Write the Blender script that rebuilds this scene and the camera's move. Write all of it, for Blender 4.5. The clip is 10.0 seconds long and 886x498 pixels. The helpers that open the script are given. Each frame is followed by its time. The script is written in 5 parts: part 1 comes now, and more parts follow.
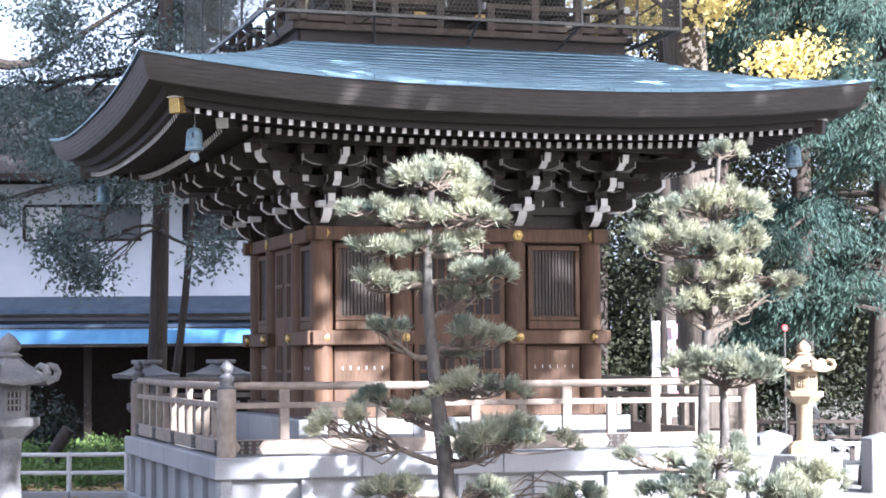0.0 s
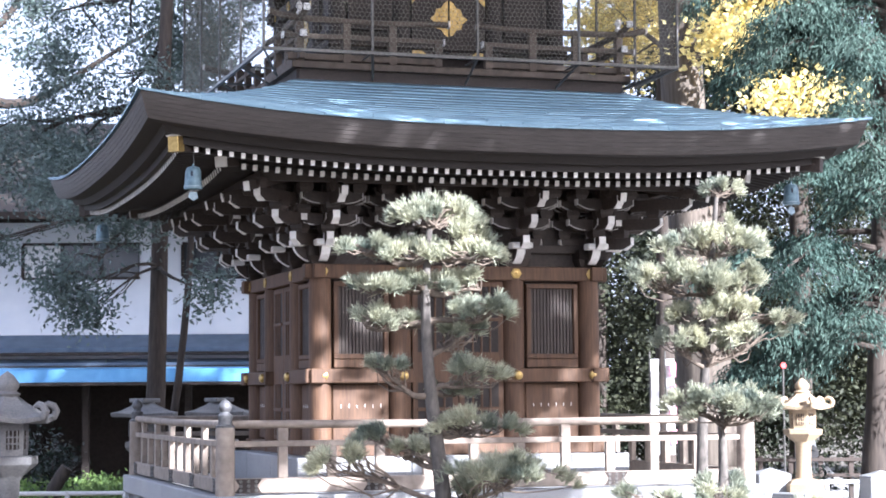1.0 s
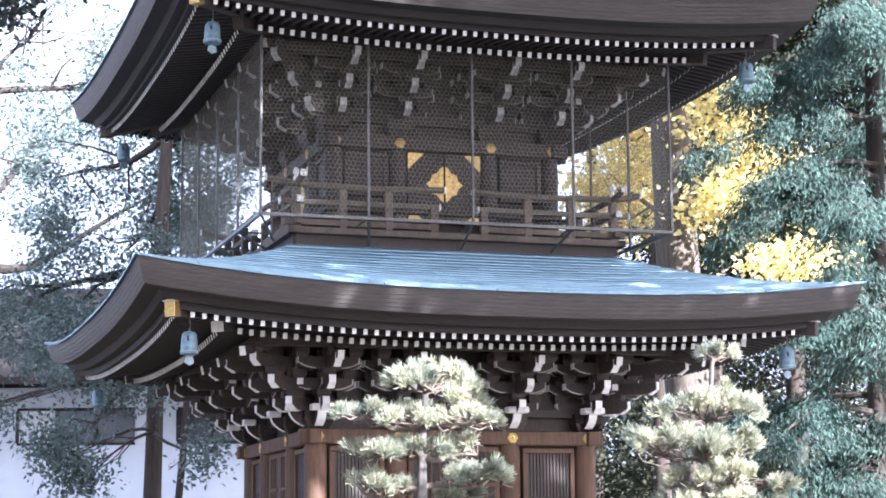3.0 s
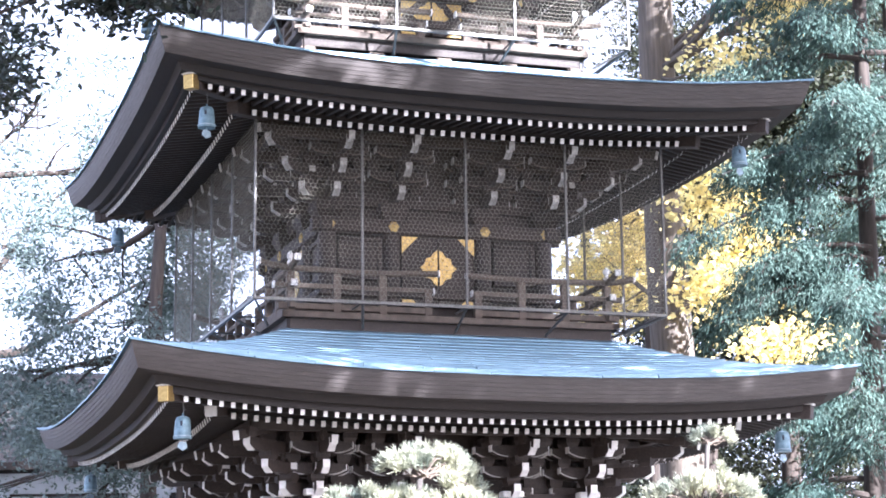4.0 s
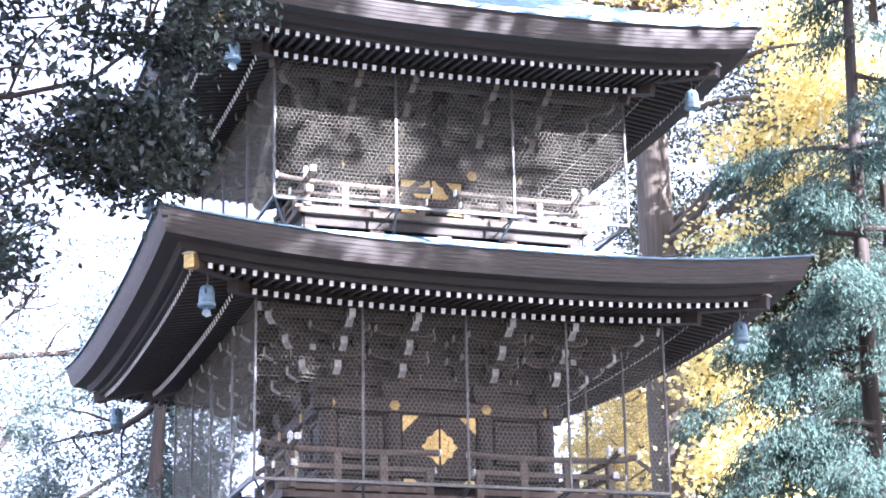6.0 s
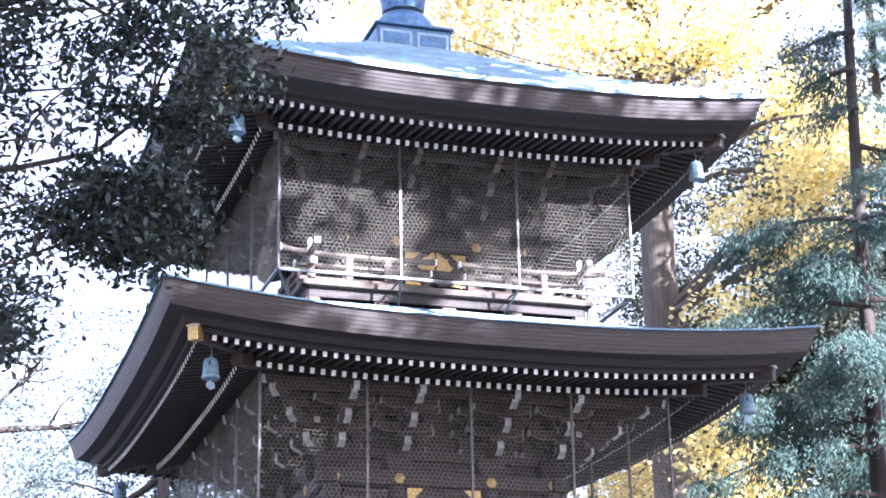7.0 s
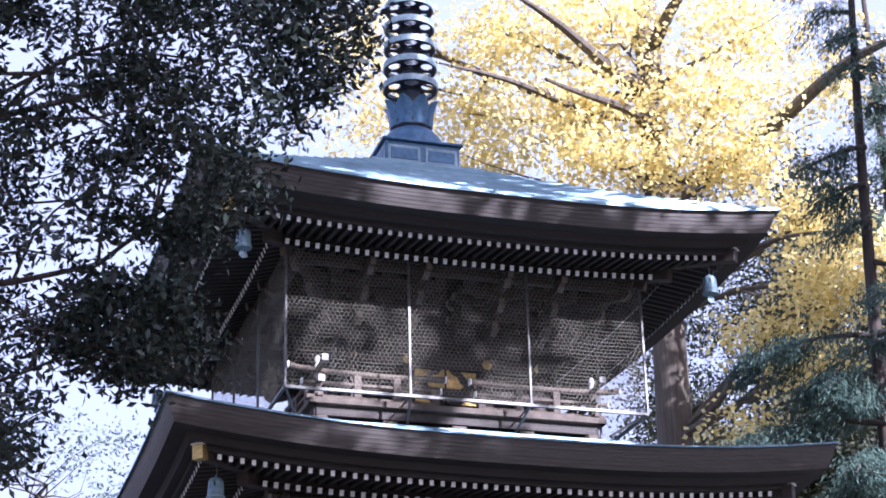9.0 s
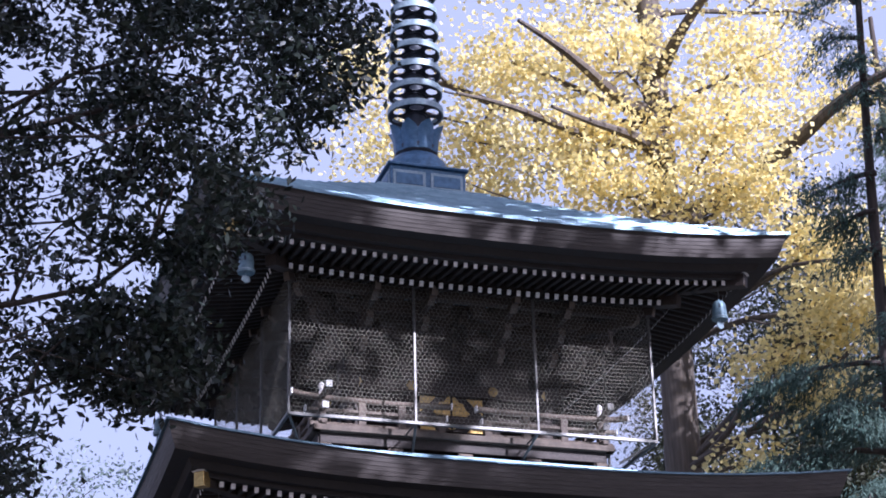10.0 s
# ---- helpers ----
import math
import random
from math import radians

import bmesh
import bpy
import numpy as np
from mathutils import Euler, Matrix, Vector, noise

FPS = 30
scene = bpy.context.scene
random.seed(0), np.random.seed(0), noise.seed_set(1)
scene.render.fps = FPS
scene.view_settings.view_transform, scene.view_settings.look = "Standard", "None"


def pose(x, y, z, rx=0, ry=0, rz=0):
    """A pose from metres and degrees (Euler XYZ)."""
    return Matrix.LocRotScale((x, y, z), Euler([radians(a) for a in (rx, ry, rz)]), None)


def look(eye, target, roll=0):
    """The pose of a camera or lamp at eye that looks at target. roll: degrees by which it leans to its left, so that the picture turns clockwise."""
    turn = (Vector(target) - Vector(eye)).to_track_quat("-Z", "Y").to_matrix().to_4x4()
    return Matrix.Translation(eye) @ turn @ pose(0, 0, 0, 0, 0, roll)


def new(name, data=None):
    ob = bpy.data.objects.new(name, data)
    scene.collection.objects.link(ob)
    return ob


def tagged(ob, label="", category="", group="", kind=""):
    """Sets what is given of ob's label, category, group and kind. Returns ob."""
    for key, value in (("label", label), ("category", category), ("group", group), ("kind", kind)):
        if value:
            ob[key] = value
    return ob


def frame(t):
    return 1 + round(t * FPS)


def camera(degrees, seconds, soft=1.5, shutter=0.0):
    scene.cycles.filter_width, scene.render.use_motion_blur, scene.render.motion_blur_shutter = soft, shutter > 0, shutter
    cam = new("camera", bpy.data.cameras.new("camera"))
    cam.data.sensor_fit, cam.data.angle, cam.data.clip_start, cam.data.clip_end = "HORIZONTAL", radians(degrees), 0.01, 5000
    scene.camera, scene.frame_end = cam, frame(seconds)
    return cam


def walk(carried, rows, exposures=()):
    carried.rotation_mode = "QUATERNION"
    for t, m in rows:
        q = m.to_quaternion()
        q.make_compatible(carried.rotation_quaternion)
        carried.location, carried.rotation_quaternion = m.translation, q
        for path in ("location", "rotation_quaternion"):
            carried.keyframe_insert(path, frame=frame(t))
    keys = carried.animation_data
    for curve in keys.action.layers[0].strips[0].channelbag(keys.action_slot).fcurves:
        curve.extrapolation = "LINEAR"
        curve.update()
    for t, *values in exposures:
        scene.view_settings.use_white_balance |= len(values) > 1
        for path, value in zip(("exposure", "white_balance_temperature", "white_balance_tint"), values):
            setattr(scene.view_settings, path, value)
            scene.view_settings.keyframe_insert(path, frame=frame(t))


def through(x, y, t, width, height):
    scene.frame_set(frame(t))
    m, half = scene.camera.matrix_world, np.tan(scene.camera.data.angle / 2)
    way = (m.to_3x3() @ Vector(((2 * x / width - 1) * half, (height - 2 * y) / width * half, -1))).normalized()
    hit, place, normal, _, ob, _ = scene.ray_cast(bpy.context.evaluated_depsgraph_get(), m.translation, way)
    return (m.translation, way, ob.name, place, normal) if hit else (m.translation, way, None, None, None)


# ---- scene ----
# The eye stands almost still and tilts up the tower; at the end it drifts a little towards it.
# seconds, drift in metres, yaw, pitch, roll
cam = camera(25.918, 10.0, soft=1.8)
ROWS = [
    (0, -0.007, -17.664, 3.210, -0.358),
    (0.5, -0.007, -17.687, 3.455, -0.421),
    (1, -0.034, -17.718, 4.339, -0.417),
    (1.5, -0.054, -17.749, 5.580, -0.438),
    (2, -0.060, -17.781, 6.808, -0.454),
    (2.5, -0.061, -17.809, 8.019, -0.454),
    (4, -0.055, -18.087, 11.711, -0.710),
    (4.5, -0.023, -18.169, 13.065, -0.703),
    (5, -0.010, -18.199, 14.459, -0.813),
    (5.5, 0.012, -18.191, 15.821, -0.973),
    (7, 0.062, -18.056, 19.215, -1.155),
    (7.5, 0.127, -18.019, 20.220, -1.265),
    (8, 0.131, -17.994, 21.117, -1.306),
    (8.5, 0.225, -17.944, 22.050, -1.448),
    (9, 0.469, -17.857, 23.044, -1.436),
    (9.5, 0.662, -17.770, 23.782, -1.457),
    (10, 0.791, -17.710, 24.122, -1.447),
]
EYE0, AHEAD = Vector((-6.789, -22.349, 1.5)), Vector((0.2907, 0.9568, 0))


def eye_pose(s, yaw, pitch, roll):
    eye = EYE0 + AHEAD * s
    a, b = radians(yaw), radians(pitch)
    return look(eye, eye + 10 * Vector((-math.sin(a) * math.cos(b), math.cos(a) * math.cos(b), math.sin(b))), roll)


walk(cam, [(t, eye_pose(s, a, b, c)) for t, s, a, b, c in ROWS],
     [(0.0, 2.58, 5400, 16), (2.5, 2.84, 5360, 18), (4.5, 3.35, 5330, 22), (5.5, 3.46, 5270, 24), (7.0, 3.05, 5200, 25), (8.5, 2.24, 5170, 28), (10.0, 1.25, 5170, 29)])

# ---- world and sun ----
SUN_AZ, SUN_EL = radians(28), radians(28)          # azimuth from -y towards +x
SUN_DIR = Vector((math.sin(SUN_AZ) * math.cos(SUN_EL), -math.cos(SUN_AZ) * math.cos(SUN_EL), math.sin(SUN_EL)))
world = bpy.data.worlds.new("sky")
world.use_nodes = True
scene.world = world
wn = world.node_tree.nodes
sky = wn.new("ShaderNodeTexSky")
sky.sky_type, sky.sun_disc, sky.sun_elevation, sky.sun_rotation = "NISHITA", False, SUN_EL, math.pi - SUN_AZ
sky.air_density, sky.dust_density = 0.8, 7.0
haze = wn.new("ShaderNodeMix")                      # a thin bright veil over the blue
haze.data_type = "RGBA"
haze.inputs["Factor"].default_value, haze.inputs["B"].default_value = 0.6, (5.6, 5.7, 6.1, 1)
world.node_tree.links.new(sky.outputs[0], haze.inputs["A"])
world.node_tree.links.new(haze.outputs["Result"], wn["Background"].inputs[0])
wn["Background"].inputs[1].default_value = 0.07
sun = new("sun", bpy.data.lights.new("sun", "SUN"))
sun.data.energy, sun.data.angle, sun.data.color = 5.0, radians(0.5), (1.0, 0.93, 0.82)
sun.matrix_world = look((30, -40, 30), Vector((30, -40, 30)) - SUN_DIR)


# ---- materials ----
def mat(name, base, other, rough=0.7, scale=8.0, stretch=(1, 1, 1), metal=0.0, bump=0.25, fine=60.0, vary=0.0, through=0.0, island=False, stain=0.35):
    """Two colours mixed by broad stains and fine grain, with a bump; vary: brightness from piece to piece; through: light let through leaves."""
    m = bpy.data.materials.new(name)
    m.use_nodes = True
    n, l = m.node_tree.nodes, m.node_tree.links
    b = n["Principled BSDF"]
    b.inputs["Roughness"].default_value, b.inputs["Metallic"].default_value = rough, metal
    co = n.new("ShaderNodeTexCoord")
    mp = n.new("ShaderNodeMapping")
    mp.inputs["Scale"].default_value = stretch
    l.new(co.outputs["Object"], mp.inputs[0])
    big, small = n.new("ShaderNodeTexNoise"), n.new("ShaderNodeTexNoise")
    big.inputs["Scale"].default_value, big.inputs["Detail"].default_value = scale * 0.22, 5
    small.inputs["Scale"].default_value, small.inputs["Detail"].default_value = fine, 4
    l.new(mp.outputs[0], big.inputs[0]), l.new(mp.outputs[0], small.inputs[0])
    mix = n.new("ShaderNodeMath")
    mix.operation = "MULTIPLY_ADD"
    l.new(small.outputs[0], mix.inputs[0])
    mix.inputs[1].default_value = 1 - stain
    mul = n.new("ShaderNodeMath")
    mul.operation = "MULTIPLY"
    l.new(big.outputs[0], mul.inputs[0])
    mul.inputs[1].default_value = stain
    l.new(mul.outputs[0], mix.inputs[2])
    ramp = n.new("ShaderNodeValToRGB")
    ramp.color_ramp.elements[0].position, ramp.color_ramp.elements[1].position = 0.32, 0.68
    ramp.color_ramp.elements[0].color, ramp.color_ramp.elements[1].color = (*base, 1), (*other, 1)
    l.new(mix.outputs[0], ramp.inputs[0])
    col = ramp.outputs[0]
    if vary:
        hsv = n.new("ShaderNodeHueSaturation")
        mr = n.new("ShaderNodeMapRange")
        mr.inputs[3].default_value, mr.inputs[4].default_value = 1 - vary, 1 + vary
        src = n.new("ShaderNodeNewGeometry").outputs["Random Per Island"] if island else n.new("ShaderNodeObjectInfo").outputs["Random"]
        l.new(src, mr.inputs[0]), l.new(mr.outputs[0], hsv.inputs["Value"]), l.new(col, hsv.inputs["Color"])
        col = hsv.outputs[0]
    l.new(col, b.inputs["Base Color"])
    if bump:
        bp = n.new("ShaderNodeBump")
        bp.inputs["Strength"].default_value, bp.inputs["Distance"].default_value = bump, 0.01
        l.new(mix.outputs[0], bp.inputs["Height"]), l.new(bp.outputs[0], b.inputs["Normal"])
    if through:
        tr, ms = n.new("ShaderNodeBsdfTranslucent"), n.new("ShaderNodeMixShader")
        l.new(col, tr.inputs[0])
        ms.inputs[0].default_value = through
        l.new(b.outputs[0], ms.inputs[1]), l.new(tr.outputs[0], ms.inputs[2])
        l.new(ms.outputs[0], n["Material Output"].inputs[0])
    return m


WOOD = mat("dark_wood", (0.019, 0.0125, 0.0095), (0.048, 0.033, 0.025), 0.65, fine=34, vary=0.12)
WOOD_UP = mat("weathered_column_wood", (0.050, 0.0245, 0.0120), (0.115, 0.061, 0.031), 0.72, stretch=(6, 6, 0.5), fine=9, scale=6, vary=0.08)
# dark wood with the shade of eaves and recesses put into its colour
WOOD_BLACK = mat("shade_darkened_wood", (0.010, 0.0072, 0.006), (0.023, 0.017, 0.014), 0.75, fine=30, vary=0.15)
EDGE = mat("eave_layers", (0.040, 0.033, 0.030), (0.088, 0.077, 0.071), 0.6, stretch=(0.6, 0.6, 6), fine=9, scale=4, vary=0.1)
GREY_WOOD = mat("grey_weathered_wood", (0.165, 0.132, 0.105), (0.30, 0.25, 0.205), 0.75, stretch=(1, 1, 1), fine=10, vary=0.1)
WHITE = mat("white_paint", (0.62, 0.60, 0.57), (0.80, 0.78, 0.75), 0.6, fine=18, bump=0.1, vary=0.12)
# white dimmed in colour for bracket rims and the shaded upper brackets
PALE_PAINT = mat("dimmed_white_paint", (0.22, 0.205, 0.185), (0.50, 0.48, 0.45), 0.7, fine=22, bump=0.1, vary=0.2)
COPPER = mat("patina_copper", (0.115, 0.20, 0.262), (0.215, 0.325, 0.405), 0.42, fine=7, scale=5, metal=0.35, bump=0.1, vary=0.10)
COPPER_I = mat("patina_copper_joined", (0.115, 0.20, 0.262), (0.215, 0.325, 0.405), 0.42, fine=7, scale=5, metal=0.35, bump=0.1, vary=0.10, island=True)
BRONZE = mat("blue_green_bronze", (0.028, 0.068, 0.125), (0.085, 0.17, 0.28), 0.45, fine=14, metal=0.4, bump=0.15)
DARK_BRONZE = mat("dark_bronze", (0.012, 0.016, 0.026), (0.03, 0.038, 0.055), 0.5, fine=14, metal=0.3, bump=0.1)
BELL_TEAL = mat("teal_bell_bronze", (0.075, 0.125, 0.155), (0.19, 0.28, 0.33), 0.5, fine=20, metal=0.3)
BELL = mat("verdigris_bell", (0.14, 0.20, 0.235), (0.31, 0.385, 0.43), 0.5, fine=20, metal=0.3)
GOLD = mat("gilt_metal", (0.30, 0.20, 0.065), (0.58, 0.42, 0.16), 0.35, fine=40, metal=0.75)
CAP_METAL = mat("dull_cap_metal", (0.055, 0.055, 0.058), (0.13, 0.13, 0.135), 0.5, fine=30, metal=0.4, bump=0.1)
STONE = mat("granite", (0.19, 0.195, 0.205), (0.33, 0.332, 0.335), 0.7, fine=90, scale=6, vary=0.08)
# grey darkened to stand in for the shade on the left lanterns
STONE_OLD = mat("old_lantern_stone_shaded", (0.09, 0.09, 0.095), (0.22, 0.215, 0.21), 0.85, fine=40, scale=9, bump=0.5, stain=0.6)
STONE_WARM = mat("warm_stone", (0.26, 0.19, 0.12), (0.42, 0.33, 0.22), 0.75, fine=50, scale=8, bump=0.3)
STEEL = mat("galvanised_steel", (0.07, 0.068, 0.064), (0.15, 0.145, 0.135), 0.45, fine=30, metal=0.5, bump=0.05)
WIRE = mat("grey_wire", (0.135, 0.125, 0.10), (0.225, 0.21, 0.17), 0.6, fine=30, metal=0.0, bump=0)
PLASTER = mat("white_plaster", (0.58, 0.62, 0.68), (0.68, 0.71, 0.76), 0.9, fine=3, scale=2, bump=0.05)
BLUE = mat("blue_sheet_metal", (0.10, 0.28, 0.55), (0.16, 0.38, 0.66), 0.4, fine=4, metal=0.2, bump=0.05)
DARKWALL = mat("dark_brown_boards", (0.018, 0.013, 0.011), (0.04, 0.03, 0.025), 0.85, fine=12)
GLASS = mat("window_glass", (0.03, 0.035, 0.04), (0.05, 0.055, 0.06), 0.08, fine=3, bump=0)
BARK = mat("ridged_bark", (0.045, 0.036, 0.029), (0.13, 0.108, 0.086), 0.9, stretch=(5, 5, 0.45), fine=4, scale=6, bump=1.0)
BARK_DARK = mat("dark_bark", (0.022, 0.017, 0.014), (0.065, 0.05, 0.04), 0.9, stretch=(4, 4, 0.6), fine=6, scale=6, bump=0.8)
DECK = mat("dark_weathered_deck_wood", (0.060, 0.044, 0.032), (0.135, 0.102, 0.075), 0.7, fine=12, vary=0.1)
PALE_STEEL = mat("pale_painted_steel", (0.42, 0.42, 0.42), (0.60, 0.60, 0.59), 0.5, fine=20, metal=0.1, bump=0.05)
PINE_BARK = mat("grey_pine_bark", (0.035, 0.031, 0.028), (0.135, 0.12, 0.105), 0.9, stretch=(2, 2, 0.8), fine=14, scale=8, bump=0.9)
SLATE = mat("grey_blue_sheet_metal", (0.06, 0.09, 0.14), (0.11, 0.15, 0.21), 0.5, fine=4, metal=0.2, bump=0.05)
TWIG = mat("twig_bark", (0.07, 0.055, 0.042), (0.17, 0.135, 0.105), 0.9, fine=30)
NEEDLE = mat("pine_needles", (0.075, 0.112, 0.098), (0.56, 0.545, 0.38), 0.5, fine=3, scale=6, bump=0, vary=0.35, island=True, through=0.35)
# near black: the oak's backlit shade is put into its leaf colour
OAK = mat("glossy_leaves_backlit_dark", (0.006, 0.012, 0.009), (0.021, 0.032, 0.021), 0.42, fine=3, scale=3, bump=0, vary=0.45, island=True, through=0.2)
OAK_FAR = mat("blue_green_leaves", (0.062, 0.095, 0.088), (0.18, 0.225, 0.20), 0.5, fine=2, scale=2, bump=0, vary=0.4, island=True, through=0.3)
GINKGO = mat("yellow_ginkgo_leaves", (0.70, 0.57, 0.19), (0.88, 0.80, 0.43), 0.6, fine=1.5, scale=1.5, bump=0, vary=0.3, island=True, through=0.5)
CEDAR = mat("cedar_sprays", (0.036, 0.075, 0.064), (0.098, 0.148, 0.120), 0.9, fine=2, scale=2, bump=0, vary=0.35, island=True, through=0.3)
FAR_GREEN = mat("far_foliage", (0.012, 0.020, 0.012), (0.052, 0.056, 0.026), 0.7, fine=1, scale=1, bump=0, vary=0.5, island=True, through=0.3)
EARTH = mat("leaf_strewn_earth", (0.045, 0.038, 0.028), (0.11, 0.095, 0.07), 0.95, fine=5, scale=0.8, bump=0.6)
# pale slabs dimmed in colour, in place of tree shade on them
PAVING = mat("shade_dimmed_paving", (0.14, 0.139, 0.137), (0.22, 0.217, 0.21), 0.85, fine=25, scale=1.5)
GRASS = mat("low_groundcover", (0.06, 0.11, 0.03), (0.16, 0.24, 0.06), 0.7, fine=4, bump=0, vary=0.4, island=True, through=0.3)
LITTER = mat("fallen_leaves", (0.30, 0.20, 0.08), (0.55, 0.42, 0.20), 0.8, fine=4, bump=0, vary=0.4, island=True)
RED = mat("red_cloth", (0.6, 0.03, 0.03), (0.75, 0.06, 0.05), 0.7, fine=10, bump=0)
PINK = mat("pink_cloth", (0.75, 0.25, 0.38), (0.85, 0.40, 0.50), 0.8, fine=10, bump=0)
CLOTH = mat("white_cloth", (0.72, 0.72, 0.74), (0.82, 0.82, 0.83), 0.8, fine=10, bump=0)


# ---- mesh helpers ----
class Build:
    """Gathers faces of one mesh, each with a material slot."""

    def __init__(self):
        self.v, self.f, self.m = [], [], []

    def add(self, verts, faces, slot=0, m=None):
        k = len(self.v)
        self.v += [tuple(m @ Vector(p)) for p in verts] if m else [tuple(p) for p in verts]
        self.f += [tuple(i + k for i in f) for f in faces]
        self.m += [slot] * len(faces) if isinstance(slot, int) else list(slot)
        return self

    def box(self, a, b, slot=0, m=None, c=0.006):
        """A box from corner a to corner b with chamfered edges."""
        a, b = [min(p, q) for p, q in zip(a, b)], [max(p, q) for p, q in zip(a, b)]
        c = min([c] + [(q - p) * 0.3 for p, q in zip(a, b)])
        verts, at = [], {}
        for i in (0, 1):
            for j in (0, 1):
                for k in (0, 1):
                    corner = [(a, b)[s][x] for x, s in enumerate((i, j, k))]
                    for ax in range(3):
                        p = [q + (c if s == 0 else -c) for q, s in zip(corner, (i, j, k))]
                        p[ax] = corner[ax]
                        at[i, j, k, ax] = len(verts)
                        verts.append(p)
        faces = []
        ring = ((0, 0), (1, 0), (1, 1), (0, 1))
        for ax in range(3):
            for s in (0, 1):
                q = []
                for u, w in ring:
                    idx = [u, w]
                    idx.insert(ax, s)
                    q.append(at[(*idx, ax)])
                faces.append(q if (s == 1) != (ax == 1) else q[::-1])
        for ax in range(3):
            o = [x for x in range(3) if x != ax]
            for u, w in ring:
                e = []
                for s in (0, 1):
                    idx = [0, 0, 0]
                    idx[ax], idx[o[0]], idx[o[1]] = s, u, w
                    e.append([at[(*idx, o[0])], at[(*idx, o[1])]])
                q = [e[0][0], e[0][1], e[1][1], e[1][0]]
                flip = (u == w) != (ax == 1)
                faces.append(q if flip else q[::-1])
        for i in (0, 1):
            for j in (0, 1):
                for k in (0, 1):
                    q = [at[i, j, k, 0], at[i, j, k, 1], at[i, j, k, 2]]
                    faces.append(q if (i + j + k) % 2 == 1 else q[::-1])
        return self.add(verts, faces, slot, m)

    def lathe(self, profile, sides=16, slot=0, m=None):
        """A turned form about z from (radius, height) pairs, bottom first."""
        verts, faces = [], []
        for r, z in profile:
            for i in range(sides):
                t = 2 * math.pi * i / sides
                verts.append((r * math.cos(t), r * math.sin(t), z))
        for k in range(len(profile) - 1):
            for i in range(sides):
                j = (i + 1) % sides
                faces.append((k * sides + i, k * sides + j, (k + 1) * sides + j, (k + 1) * sides + i))
        faces.append(tuple(range(sides))[::-1])
        faces.append(tuple((len(profile) - 1) * sides + i for i in range(sides)))
        return self.add(verts, faces, slot, m)

    def tube(self, points, radii, sides=8, slot=0):
        """A tapered tube along points."""
        pts = [Vector(p) for p in points]
        verts, faces = [], []
        side = None
        for k, p in enumerate(pts):
            d = (pts[min(k + 1, len(pts) - 1)] - pts[max(k - 1, 0)]).normalized()
            if side is None:
                side = d.cross((0, 0, 1) if abs(d.z) < 0.9 else (1, 0, 0)).normalized()
            side = (side - d * side.dot(d)).normalized()
            up = d.cross(side)
            r = radii[k] if hasattr(radii, "__len__") else radii
            for i in range(sides):
                t = 2 * math.pi * i / sides
                verts.append(p + (side * math.cos(t) + up * math.sin(t)) * r)
        for k in range(len(pts) - 1):
            for i in range(sides):
                j = (i + 1) % sides
                faces.append((k * sides + i, k * sides + j, (k + 1) * sides + j, (k + 1) * sides + i))
        faces.append(tuple(range(sides))[::-1])
        faces.append(tuple((len(pts) - 1) * sides + i for i in range(sides)))
        return self.add(verts, faces, slot)

    def slab(self, outline, y0, y1, slot=0, cap=None, m=None):
        """An outline in x and z, drawn out from y0 to y1; cap: another slot for the two faces at y0 and y1."""
        n = len(outline)
        verts = [(x, y0, z) for x, z in outline] + [(x, y1, z) for x, z in outline]
        faces = [tuple(range(n)), tuple(range(2 * n - 1, n - 1, -1))]
        faces += [(i, i + n, (i + 1) % n + n, (i + 1) % n) for i in range(n)]
        s = slot if cap is None else cap
        return self.add(verts, faces, [s, s] + [slot] * n, m)

    def mesh(self, name, mats, smooth=False):
        me = bpy.data.meshes.new(name)
        me.from_pydata(self.v, [], self.f)
        for q in mats if isinstance(mats, (list, tuple)) else [mats]:
            me.materials.append(q)
        me.polygons.foreach_set("material_index", self.m)
        if smooth:
            me.polygons.foreach_set("use_smooth", [True] * len(self.f))
            me.set_sharp_from_angle(angle=radians(40))
        me.update()
        return me


PLACE = {}


def thing(name, x, y, z, label, category, group="", kind=""):
    ob = new(name)
    ob.empty_display_size = 0.2
    ob.matrix_basis = pose(x, y, z)
    PLACE[ob.name] = pose(x, y, z)
    return tagged(ob, label, category, group, kind)


def part(name, build, mats, parent=None, label="", m=None, smooth=False):
    """Links a Build, or a mesh, as one mesh object; m: its place in the world."""
    ob = new(name, build.mesh(name, mats, smooth) if isinstance(build, Build) else build)
    m = m or Matrix()
    ob.matrix_basis = m
    PLACE[ob.name] = m
    if parent:
        ob.parent = parent
        ob.matrix_parent_inverse = PLACE[parent.name].inverted()
    return tagged(ob, label)


def setting(name, build, mats, label, category, smooth=False):
    return tagged(part(name, build, mats, None, "", None, smooth), label, category, kind="structure")


def quads(name, corners, material, parent=None, label=""):
    """One mesh of loose four-cornered leaves; corners: array n x 4 x 3."""
    n = len(corners)
    me = bpy.data.meshes.new(name)
    me.vertices.add(4 * n), me.loops.add(4 * n), me.polygons.add(n)
    me.vertices.foreach_set("co", np.ascontiguousarray(corners, dtype=np.float32).ravel())
    me.loops.foreach_set("vertex_index", np.arange(4 * n, dtype=np.int32))
    me.polygons.foreach_set("loop_start", np.arange(0, 4 * n, 4, dtype=np.int32))
    me.materials.append(material)
    me.update(calc_edges=True)
    return part(name, me, None, parent, label)


QUARTER = [Matrix.Rotation(k * math.pi / 2, 4, "Z") for k in range(4)]   # front, right, back, left

